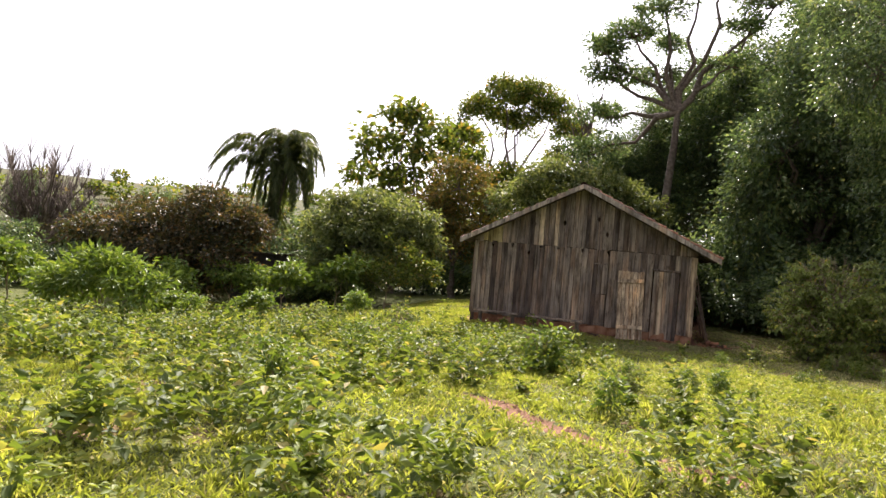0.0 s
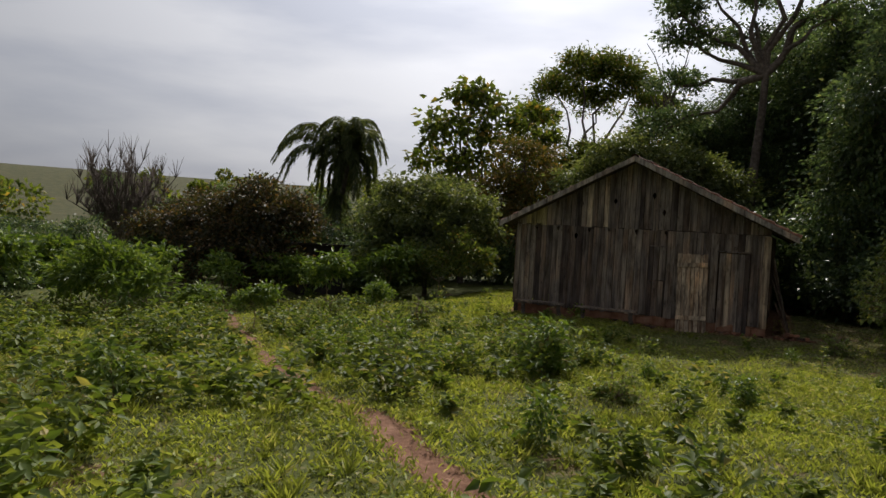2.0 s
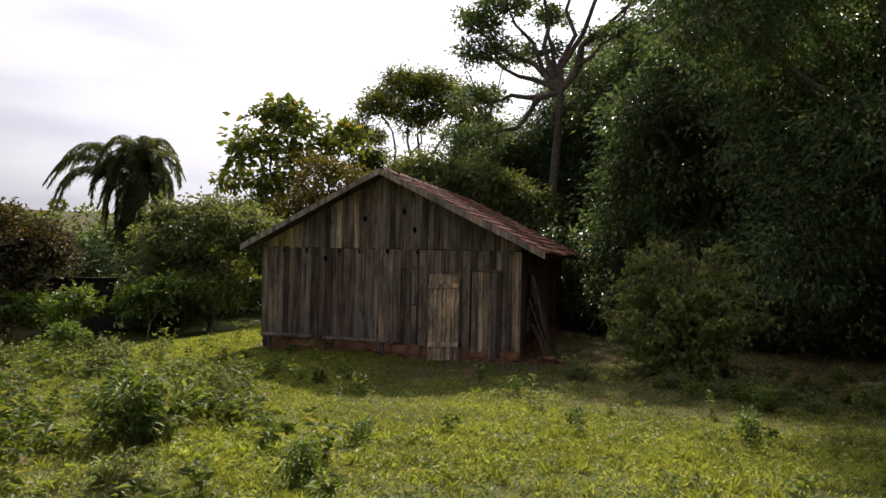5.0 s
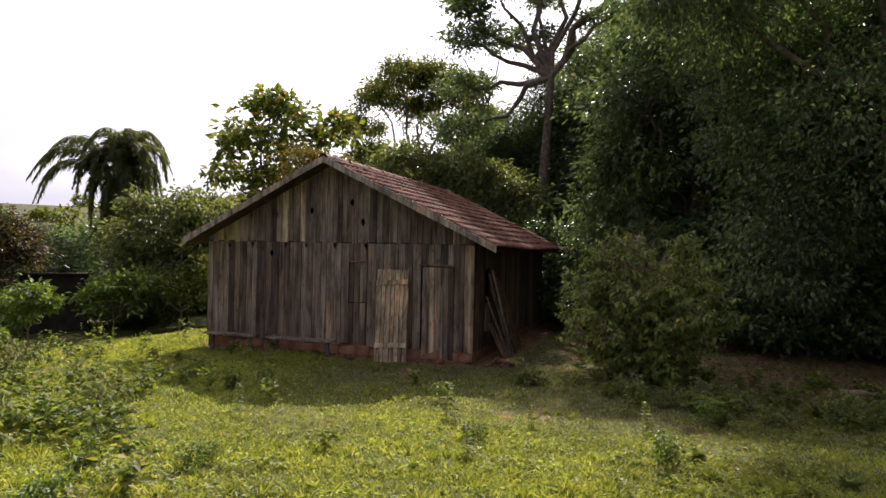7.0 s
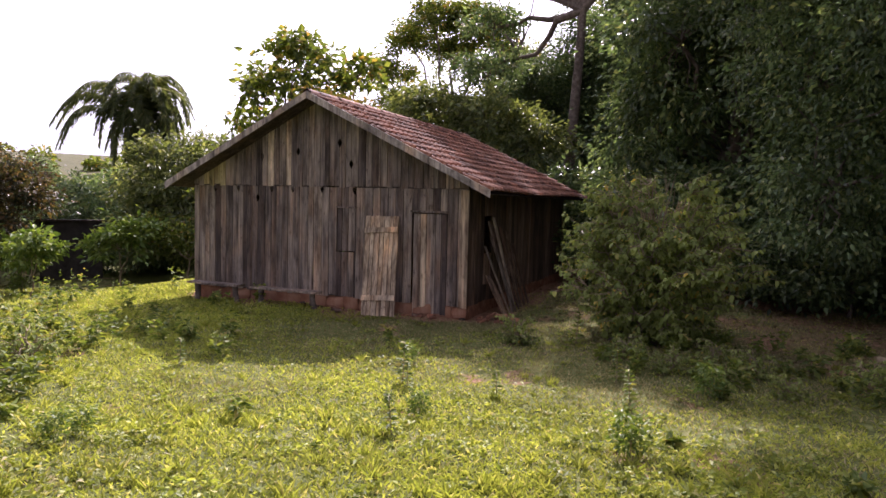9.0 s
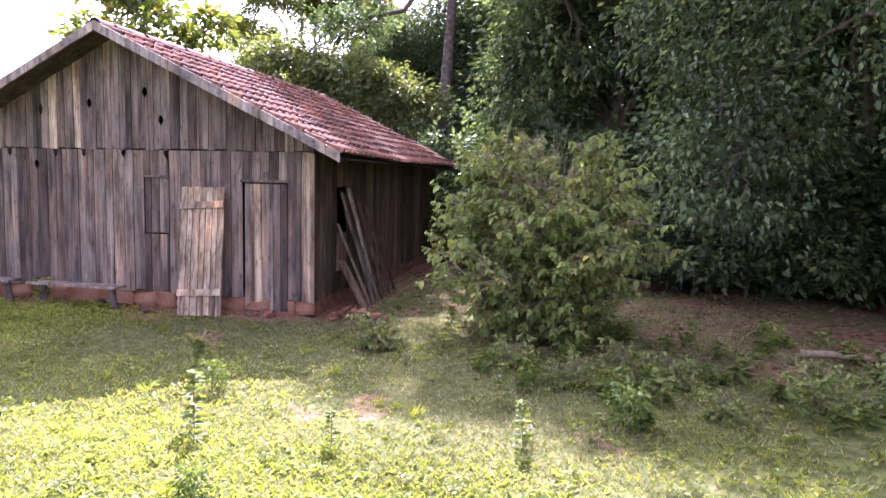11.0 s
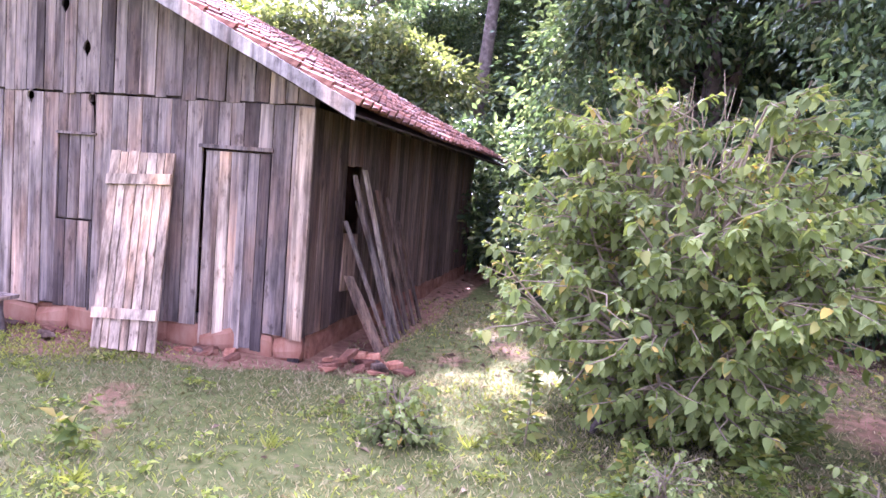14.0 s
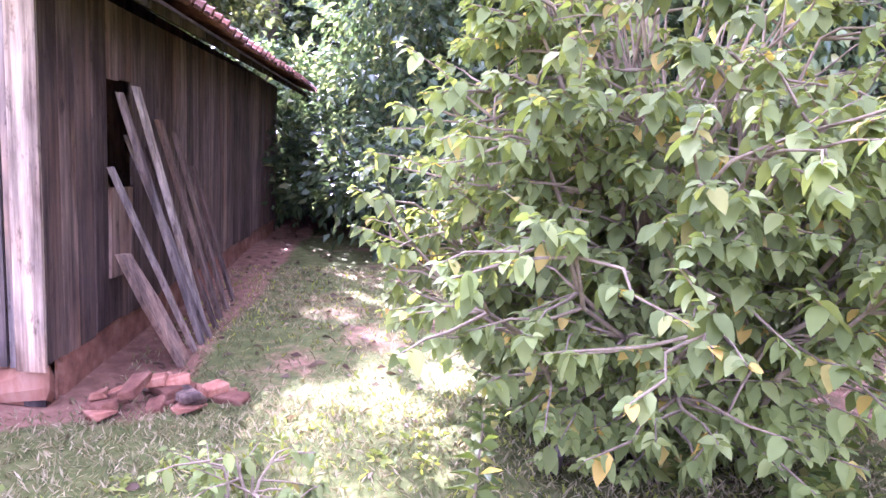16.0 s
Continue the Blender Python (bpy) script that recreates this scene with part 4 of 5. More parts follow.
# wood on the right: three kinds, repeated, and the nearest ones of their own
F1 = crown_tree("forest_tree", "dark dense forest tree with foliage to the ground", on_ground(5.2, 29.5), lobes_ball(6.4, 11.5, 9, 21, 0.4) + [(0, 0, 10.5, 2.0, 2.0, 1.6)], 15, 105, 0.19, L_DEEP, seed=21, clump_r=0.75, droop=0.6, trunk_r=0.25, spread_low=0.6)
tagged(F1, group="wood beside the barn")
F2 = crown_tree("forest_tree", "dark dense forest tree with foliage to the ground", on_ground(10.5, 27.5), lobes_ball(7.0, 12.5, 10, 22, 0.2) + [(0.5, 0, 12.0, 2.2, 2.0, 1.8)], 15, 105, 0.19, L_DEEP, seed=22, clump_r=0.8, droop=0.6, trunk_r=0.28, spread_low=0.6)
tagged(F2, group="wood beside the barn")
for i, (x, y, s) in enumerate(((5.4, 34.2, 0.8), (8.4, 34.0, 1.15), (14.5, 31.0, 1.2), (16.0, 24.0, 1.15), (13.5, 18.5, 0.95), (3.2, 40.5, 1.05), (13.0, 39.0, 1.3), (20.0, 30.0, 1.4), (18.5, 17.0, 1.1), (-20.0, 44.0, 0.5), (-25.0, 39.0, 0.42), (-29.5, 35.0, 0.36), (-33.0, 38.0, 0.4), (-38.0, 33.0, 0.4), (-42.0, 26.0, 0.35), (25.0, 22.0, 1.3), (8.0, 44.0, 1.4))):
    copy_thing((F1, F2)[i % 2], pose(*on_ground(x, y), 0, 0, 71 * i) @ Matrix.Scale(s, 4))
for i, (x, y, s) in enumerate(((-3.2, 39.0, 0.66), (-0.8, 40.5, 0.86), (1.5, 46.0, 1.1), (18.0, 44.0, 1.4), (26.0, 36.0, 1.5), (28.0, 28.0, 1.4), (11.5, 32.5, 1.1), (5.5, 36.5, 1.0), (14.0, 50.0, 1.5), (21.0, 21.0, 1.2))):
    copy_thing((F2, F1)[i % 2], pose(*on_ground(x, y), 0, 0, 83 * i + 20) @ Matrix.Scale(s, 4))
under = crown_tree("undergrowth_bush", "dense dark green undergrowth bush at the wood edge", on_ground(7.6, 24.6), [(0, 0, 1.0, 1.5, 1.3, 0.9), (-1.1, 0.3, 0.8, 1.1, 1.0, 0.8), (1.1, -0.2, 0.9, 1.2, 1.0, 0.8), (0.2, 0.4, 1.9, 1.1, 1.0, 0.7)], 40, 60, 0.15, L_DEEP, seed=24, clump_r=0.42, category="bush", trunk_r=0.05, spread_low=0.6)
tagged(under, group="undergrowth of the wood")
spots = [(4.4, 26.5, 1.2), (2.4, 30.2, 1.3), (6.8, 27.2, 1.4), (9.8, 25.4, 1.1), (12.2, 23.6, 1.3), (11.6, 21.2, 1.0), (13.6, 20.6, 1.3), (9.0, 29.6, 1.7), (4.6, 31.6, 1.7), (12.8, 27.6, 1.8), (0.0, 31.0, 1.3), (-3.2, 30.8, 1.2), (2.6, 35.5, 1.7), (7.0, 32.0, 2.0), (15.4, 21.8, 1.7), (17.5, 25.0, 1.9), (-6.0, 31.6, 1.3), (6.3, 38.5, 2.2), (12.0, 35.5, 2.3), (-1.6, 38.0, 2.0), (16.5, 29.5, 2.2), (19.0, 20.0, 1.8), (14.2, 17.4, 1.1), (-9.0, 37.5, 1.6), (-12.6, 39.5, 1.7), (-16.8, 41.0, 1.8), (-16.4, 30.4, 1.25), (-19.4, 28.8, 1.3), (-22.6, 30.0, 1.35), (-25.6, 27.0, 1.3), (-26.4, 22.6, 1.0), (-24.8, 18.8, 0.8), (-29.5, 22.4, 0.9), (-29.2, 29.5, 0.9), (-33.5, 24.0, 0.9), (-27.5, 33.5, 1.5), (-23.6, 36.0, 1.7), (-22.0, 15.6, 1.0), (-26.8, 14.6, 1.2), (-31.0, 17.0, 1.4), (-26.0, 37.0, 1.5), (-37.0, 36.0, 1.5), (-22.0, 38.5, 1.6), (-18.8, 35.4, 1.7), (-31.5, 40.0, 1.6)]
for i, (x, y, s) in enumerate(spots):
    copy_thing(under, pose(*on_ground(x, y), 0, 0, 67 * i) @ Matrix.Scale(s, 4))
crown_tree("overhanging_tree", "large forest tree with boughs hanging to head height", on_ground(9.6, 23.0), [(-2.6, -0.6, 2.6, 1.3, 1.2, 1.7), (-1.4, -1.6, 4.4, 1.9, 1.7, 1.7), (0, 0, 7.2, 2.6, 2.4, 2.0), (1.8, -1.2, 5.0, 2.2, 2.0, 2.0), (-2.4, 1.2, 6.0, 2.2, 2.0, 1.9), (0.6, -2.6, 3.4, 1.7, 1.4, 1.6), (2.6, 1.0, 7.2, 2.4, 2.2, 2.0), (0, 1, 9.6, 2.2, 2.0, 1.5), (3.6, -2.0, 3.0, 1.6, 1.5, 1.8), (-3.6, -0.4, 7.4, 2.0, 2.0, 1.5), (-4.4, -1.2, 9.4, 2.0, 1.9, 1.4), (-2.2, -2.0, 9.0, 2.2, 2.0, 1.6), (-4.8, -2.4, 7.6, 1.7, 1.6, 1.2), (-3.0, 0.6, 4.6, 1.5, 1.5, 1.3), (2.6, -3.0, 7.4, 2.2, 2.0, 1.7)], 30, 90, 0.12, L_DEEP, seed=31, clump_r=0.55, droop=0.8, trunk_r=0.22, spread_low=0.6, top=(0, 0, 3.6))

# small dark shed and far things on the left
shed = thing("tin_shed", on_ground(-17.2, 26.9), "small dark shed half hidden by bushes", "shed")
sh = lambda v: [(a, b_2, c) for a, b_2, c in v]
for x in (-1.0, -0.66, -0.33, 0.0, 0.33, 0.66):
    v, f = box_data(x + 0.01, x + 0.325, -0.9, -0.87 + 0.01 * math.sin(9 * x), -0.05, 2.15)
    part("wall_board", mesh_of("wall_board", sh(v), f, M_IRON), shed)
v, f = box_data(-1.0, 1.0, -0.86, 0.9, -0.1, 2.15)
part("wall", mesh_of("wall", sh(v), f, M_IRON), shed)
part("roof", slab("roof", [(-1.15, 2.16), (1.15, 2.16), (1.15, 2.20), (-1.15, 2.21)], 2.1, M_WOODBACK, lambda u, v, w: (u, w - 1.1, v - 0.14 * w)), shed)
shed.rotation_euler = (0, 0, radians(50))

papaya = thing("papaya_tree", on_ground(-20.7, 26.3), "slender tree with a small umbrella of leaves on the skyline", "tree")
tb = Tubes()
tb.add([(0, 0, -0.2), (0.05, 0, 2.6), (0.06, 0, 4.75)], [0.10, 0.08, 0.06], 7)
for i in range(9):
    a = i * 0.698
    tb.add([(0.06, 0, 4.6), (0.06 + 0.4 * math.cos(a), 0.4 * math.sin(a), 4.9), (0.06 + 0.66 * math.cos(a), 0.66 * math.sin(a), 4.85)], [0.018, 0.014, 0.01], 4)
part("trunk", tb.mesh("trunk", M_BARK), papaya)
rp = np.random.RandomState(8)
an = np.repeat(np.arange(9) * 0.698, 9)
pb = np.stack([0.06 + 0.66 * np.cos(an), 0.66 * np.sin(an), np.full(len(an), 4.86)], 1) + rp.normal(size=(len(an), 3)) * 0.03
part("crown", fast_mesh("crown", *leaves(pb, rp.normal(size=(len(an), 3)) * np.array([1, 1, 0.4]) + np.array([0, 0, -0.45]), np.full(len(an), 0.28), np.full(len(an), 0.10), rp), L_MID), papaya, kind="stuff")

# ---- the large-leaved shrub beside the barn ----
def soft_leaves(base, way, length, width, rs):
    """Broad drooping leaves, each with a folded midrib and six facets."""
    n = len(base)
    way = way / np.linalg.norm(way, axis=1, keepdims=True)
    up = np.array([0, 0, 1.0]) + rs.normal(size=(n, 3)) * 0.35
    side = np.cross(way, up)
    side /= np.linalg.norm(side, axis=1, keepdims=True) + 1e-9
    nor = np.cross(side, way)
    L, W = np.reshape(length, (-1, 1)), np.reshape(width, (-1, 1))
    sag = np.array([0, 0, -1.0])
    rows = [(0.0, 0.05, 0.0), (0.25, 0.85, 0.02), (0.55, 0.9, 0.10), (0.82, 0.5, 0.22), (1.0, 0.0, 0.34)]
    v = np.empty((n, 13, 3), np.float32)
    k = 0
    for t, w, d in rows:
        mid = base + way * L * t + sag * L * d
        if t == 1.0:
            v[:, k] = mid
            k += 1
            continue
        v[:, k] = mid + side * W * 0.5 * w + nor * W * 0.16 * w
        v[:, k + 1] = mid
        v[:, k + 2] = mid - side * W * 0.5 * w + nor * W * 0.16 * w
        k += 3
    q = []
    for r in range(3):
        a = r * 3
        q += [(a, a + 1, a + 4), (a, a + 4, a + 3), (a + 1, a + 2, a + 5), (a + 1, a + 5, a + 4)]
    q += [(9, 10, 12), (10, 11, 12)]
    f = (np.arange(n)[:, None, None] * 13 + np.array(q)[None]).reshape(-1, 3)
    return v.reshape(-1, 3), f


def big_shrub(name, label, base, stems, reach, height, seed, leaf, mat, tips_each=9, dead=6):
    rs, rg = np.random.RandomState(seed), random.Random(seed)
    t = thing(name, base, label, "shrub")
    tb = Tubes()
    tips, dirs = [], []
    for i in range(stems):
        a = 2 * math.pi * i / stems + rg.uniform(-0.3, 0.3)
        lean_k = rg.uniform(0.1, 1.0) ** 0.6
        rx, ry = reach
        end = Vector((rx * lean_k * math.cos(a), ry * lean_k * math.sin(a), height * rg.uniform(0.72, 1.0) * math.sqrt(max(0.06, 1 - 0.86 * lean_k ** 2))))
        line = bent((rg.uniform(-0.25, 0.25), rg.uniform(-0.25, 0.25), -0.05), end, rg, 0.07, 7, -0.04)
        tb.add(line, np.linspace(0.026, 0.008, 7), 5)
        for _ in range(tips_each):
            s = rg.randrange(1, 7)
            o = line[s]
            d = Vector((math.cos(a) + rg.uniform(-1.1, 1.1), math.sin(a) + rg.uniform(-1.1, 1.1), rg.uniform(-0.25, 0.8))).normalized()
            L = rg.uniform(0.2, 0.62)
            e = o + d * L
            if e.z < 0.12:
                e.z = 0.12 + rg.uniform(0, 0.2)
            br = bent(o, e, rg, 0.12, 4, 0.08)
            tb.add(br, np.linspace(0.009, 0.004, 4), 4)
            tips.append(br[-1])
            dirs.append((br[-1] - br[-2]).normalized())
            if rg.random() < 0.6:
                tips.append(br[-2])
                dirs.append((br[-1] - br[-2]).normalized())
    for i in range(dead):
        a = rg.uniform(0, 6.28)
        k = rg.uniform(0.1, 0.6)
        tb.add(bent((0, 0, 0.6), (reach[0] * k * math.cos(a), reach[1] * k * math.sin(a), height * rg.uniform(0.95, 1.08)), rg, 0.06, 6), np.linspace(0.014, 0.004, 6), 4)
    tips, dirs = np.array([tuple(p) for p in tips]), np.array([tuple(p) for p in dirs])
    per = 8
    who = np.repeat(np.arange(len(tips)), per)
    n = len(who)
    ang = np.tile(np.arange(per) * 2.4, len(tips)) + rs.uniform(-0.4, 0.4, n)
    out = np.stack([np.cos(ang), np.sin(ang), np.tile(np.linspace(0.25, -1.1, per), len(tips)) + rs.uniform(-0.2, 0.2, n)], 1) + dirs[who] * 0.45
    back = np.tile(np.linspace(0.0, 0.12, per), len(tips))[:, None]
    L = leaf * np.tile(np.linspace(0.55, 1.1, per), len(tips)) * rs.uniform(0.75, 1.2, n)
    part("stemwork", tb.mesh("stemwork", M_TWIG), t, None, "pale woody stems", None, "stuff")
    part("foliage", fast_mesh("foliage", *soft_leaves(tips[who] - dirs[who] * back, out, L, L * 0.74, rs), mat, True), t, None, "", None, "stuff")
    return t


big_shrub("large_leaved_shrub", "large shrub with soft drooping light green leaves and woody stems", on_ground(4.14, 20.15), 96, (1.36, 1.4), 2.62, 41, 0.094, L_SHRUB, 27, 22)

# darker leafy weeds that stand out of the field
weed_b = crown_tree("leafy_weed", "bushy dark green leafy weed in the field", on_ground(-1.80, 11.28), [(0, 0, 0.26, 0.24, 0.24, 0.2), (0.04, 0.02, 0.52, 0.2, 0.2, 0.18), (0.12, -0.06, 0.66, 0.12, 0.12, 0.12), (-0.16, 0.1, 0.42, 0.12, 0.12, 0.1)], 120, 16, 0.115, L_BRIGHT, M_TWIG, 0.012, seed=61, clump_r=0.17, category="weed", width=0.5)
tagged(weed_b, group="dark leafy weeds")
for x, y, s in ((-4.56, 12.14, 0.72), (-5.33, 11.69, 0.72), (-1.82, 11.51, 0.81), (-3.59, 5.98, 0.68), (-3.75, 9.73, 0.54), (-4.59, 9.92, 0.54), (0.44, 12.10, 0.32), (1.31, 16.70, 0.35), (2.52, 14.36, 0.35), (0.42, 12.37, 0.28), (5.08, 16.52, 0.49), (4.55, 13.90, 0.49), (0.81, 10.23, 0.42), (-0.42, 7.06, 0.54), (-0.48, 11.88, 0.36), (-14.25, 22.63, 0.81), (0.76, 10.12, 0.42)):
    copy_thing(weed_b, pose(*on_ground(x, y), 0, 0, 131 * x) @ Matrix.Scale(s, 4))

# saplings and tall weeds that stand out of the field
sap = big_shrub("sapling", "upright young plant with broad green leaves", on_ground(-1.9, 11.6), 7, (0.24, 0.22), 0.85, 42, 0.095, L_SHRUB, 10, 0)
for x, y, s in ((-2.4, 14.0, 0.75), (-6.1, 15.8, 0.85), (-4.5, 12.2, 0.6), (-8.4, 15.6, 0.8), (-3.4, 10.0, 0.5), (-0.4, 9.6, 0.45), (-5.6, 13.4, 0.7), (4.6, 17.9, 0.45), (5.2, 17.6, 0.35), (5.9, 17.2, 0.4), (6.8, 17.6, 0.6), (5.6, 18.3, 0.5), (2.15, 19.0, 0.62), (3.95, 18.3, 0.45), (5.1, 18.5, 0.5), (7.6, 17.4, 0.8)):
    copy_thing(sap, pose(*on_ground(x, y), 0, 0, 97 * x) @ Matrix.Scale(s, 4))
tall = thing("tall_weed", on_ground(3.06, 19.2), "thin upright weed with whorled narrow leaves", "weed", "tall weeds")
tb = Tubes()
tb.add([(0, 0, -0.02), (0.01, 0, 0.22), (0.03, 0.01, 0.50)], [0.008, 0.007, 0.004], 5)
rs = np.random.RandomState(5)
ba, wa, la = [], [], []
for z in (0.08, 0.15, 0.22, 0.29, 0.36, 0.42, 0.46, 0.50):
    for k in range(5):
        t_ = k * 1.257 + z * 19
        ba.append((0.01 + 0.02 * z, 0, z))
        wa.append((math.cos(t_), math.sin(t_), 0.9 * z - 0.1))
        la.append(0.17 - 0.18 * z)
part("stem", tb.mesh("stem", M_TWIG), tall)
part("foliage", fast_mesh("foliage", *leaves(np.array(ba), np.array(wa), np.array(la), np.full(len(la), 0.055), rs), L_WEED), tall, None, "", None, "stuff")
for x, y, s in ((2.9, 15.6, 0.6), (1.75, 15.6, 0.95), (2.65, 13.5, 0.7), (1.95, 15.3, 0.6), (-1.2, 15.2, 0.7), (4.3, 15.9, 0.7), (4.0, 17.0, 0.8), (-3.2, 14.6, 0.9), (-4.6, 16.2, 1.0)):
    copy_thing(tall, pose(*on_ground(x, y), 4 * math.sin(x), 4 * math.cos(y), 97 * x) @ Matrix.Scale(s, 4))

# fallen log and sticks under the trees
tb = Tubes()
tb.add([(0, 0, 0.05), (0.3, -0.03, 0.07), (0.75, -0.08, 0.06)], [0.05, 0.045, 0.03], 8)
lg = tb.mesh("fallen_branch", M_TWIG)
o = new("fallen_branch", lg)
o.location = on_ground(7.25, 19.8)
tagged(o, "short pale broken branch lying on the wood floor", "branch")
tb = Tubes()
tb.add([(0, 0, 0.0), (0.12, 0.22, 0.12), (0.2, 0.4, 0.2)], [0.03, 0.028, 0.02], 8)
o = new("fallen_branch", tb.mesh("fallen_branch", M_BARK))
o.location = on_ground(3.5, 19.6)
tagged(o, "dark stump of a branch at the shrub's foot", "branch")

# ---- weeds and grass over the field ----
rs = np.random.RandomState(77)


def scatter(n, x0, x1, y0, y1):
    return rs.uniform(x0, x1, n), rs.uniform(y0, y1, n)


def patchy(x, y):
    return 0.5 + 0.25 * np.sin(0.9 * x + 1.3 * np.sin(0.7 * y)) + 0.25 * np.sin(1.1 * y + 1.7 * np.sin(0.6 * x + 1))


def inside_barn(x, y):
    return (x > BX0 - 0.05) & (x < BX1 + 0.05) & (y > BY0 - 0.03) & (y < BY1)


# weed plants: thick on the left of the walk, thin on the mown-looking part near the barn
wx, wy = scatter(7000, -17, 8, 2.6, 21)
dens = np.clip((1.6 - wx - 0.28 * (wy - 8)) / 3.0, 0.06, 1) * np.clip((19.5 - wy) / 5, 0.12, 1) * np.clip(2.6 * patchy(1.7 * wx, 1.9 * wy) - 0.75, 0.05, 1.4)
dens = dens * 0.55
dens = np.where((wx > 3.6) & (wy > 13.5), np.where(wy > 17, 0.2, 0.05), dens)
ok = (rs.uniform(size=len(wx)) < dens) & (path_gap(wx, wy) > 0.30) & ~inside_barn(wx, wy) & ~((wx > 1.4) & (wx < 4.3) & (wy < 17.5) & (wy > 9))
wx, wy = wx[ok], wy[ok]
hw = rs.uniform(0.13, 0.46, len(wx)) * np.clip(1.1 - 0.06 * (wx + 2), 0.75, 1.35) * (0.75 + 0.5 * patchy(wx * 2, wy * 2))
per = 46
who = np.repeat(np.arange(len(wx)), per)
n = len(who)
lev = rs.uniform(0.1, 1.0, n) ** 0.8
aa = rs.uniform(0, 6.283, n)
stemi = rs.randint(0, 4, n)
sa = stemi * 1.57 + who * 2.1
bx = wx[who] + np.cos(sa) * hw[who] * 0.33 * lev + rs.normal(size=n) * 0.015
by = wy[who] + np.sin(sa) * hw[who] * 0.33 * lev + rs.normal(size=n) * 0.015
bz = gz(wx, wy)[who] + hw[who] * lev
way = np.stack([np.cos(aa), np.sin(aa), rs.uniform(-0.5, 0.7, n)], 1)
L = rs.uniform(0.06, 0.15, n) * (1.25 - 0.5 * lev)
tagged(new("weeds", fast_mesh("weeds", *leaves(np.stack([bx, by, bz], 1), way, L, L * 0.46, rs), L_WEED)), "patchy leafy green weeds covering the field", "weeds", kind="stuff")

# low broad-leaved herbs, in patches
hx, hy = scatter(8500, -8, 8, 2.8, 20.2)
clot = 0.5 + 0.5 * np.sin(2.9 * hx + 2.0 * np.sin(2.3 * hy)) * np.sin(3.3 * hy + 1.6 * np.sin(2.1 * hx + 2))
ok = (rs.uniform(size=len(hx)) < np.clip(1.7 * clot - 0.35, 0.04, 1)) & (path_gap(hx, hy) > 0.2) & ~inside_barn(hx, hy) & (bare(hx, hy) < 0.3) & ((hy < 14.6) | (hx < -2) | (rs.uniform(size=len(hx)) < 0.35))
hx, hy, clot = hx[ok], hy[ok], clot[ok]
per = 15
who = np.repeat(np.arange(len(hx)), per)
n = len(who)
tall_h = rs.uniform(0.02, 0.10, len(hx)) * (0.5 + clot) * np.where(hy > 17.5, 0.6, 1.0)
lev = rs.uniform(0.15, 1.0, n)
aa = rs.uniform(0, 6.283, n)
hb = np.stack([hx[who] + rs.normal(size=n) * 0.035, hy[who] + rs.normal(size=n) * 0.035, gz(hx, hy)[who] + tall_h[who] * lev], 1)
L = rs.uniform(0.03, 0.07, n)
tagged(new("low_herbs", fast_mesh("low_herbs", *leaves(hb, np.stack([np.cos(aa), np.sin(aa), rs.uniform(-0.2, 0.8, n)], 1), L, L * 0.5, rs), L_HERB)), "low broad-leaved green herbs among the grass", "herbs", kind="stuff")

# coarser grass tufts
hx, hy = scatter(4200, -8, 8, 2.8, 20.0)
ok = (rs.uniform(size=len(hx)) < np.clip(1.5 * patchy(3.1 * hx + 1, 2.7 * hy) - 0.25, 0.05, 1)) & (path_gap(hx, hy) > 0.2) & ~inside_barn(hx, hy) & (bare(hx, hy) < 0.3) & ((hy < 14.2) | (hx < -2.5) | (rs.uniform(size=len(hx)) < 0.12))
hx, hy = hx[ok], hy[ok]
who = np.repeat(np.arange(len(hx)), 24)
n = len(who)
aa = rs.uniform(0, 6.283, n)
size_t = rs.uniform(0.6, 1.3, len(hx))
hb = np.stack([hx[who] + rs.normal(size=n) * 0.025, hy[who] + rs.normal(size=n) * 0.025, gz(hx, hy)[who]], 1)
L = rs.uniform(0.06, 0.15, n) * size_t[who]
tagged(new("grass_tufts", fast_mesh("grass_tufts", *leaves(hb, np.stack([np.cos(aa), np.sin(aa), rs.uniform(0.4, 2.4, n)], 1), L, np.full(n, 0.014), rs, 0.15), L_GRASS)), "coarse yellow-green grass tufts of the field", "grass", kind="stuff")

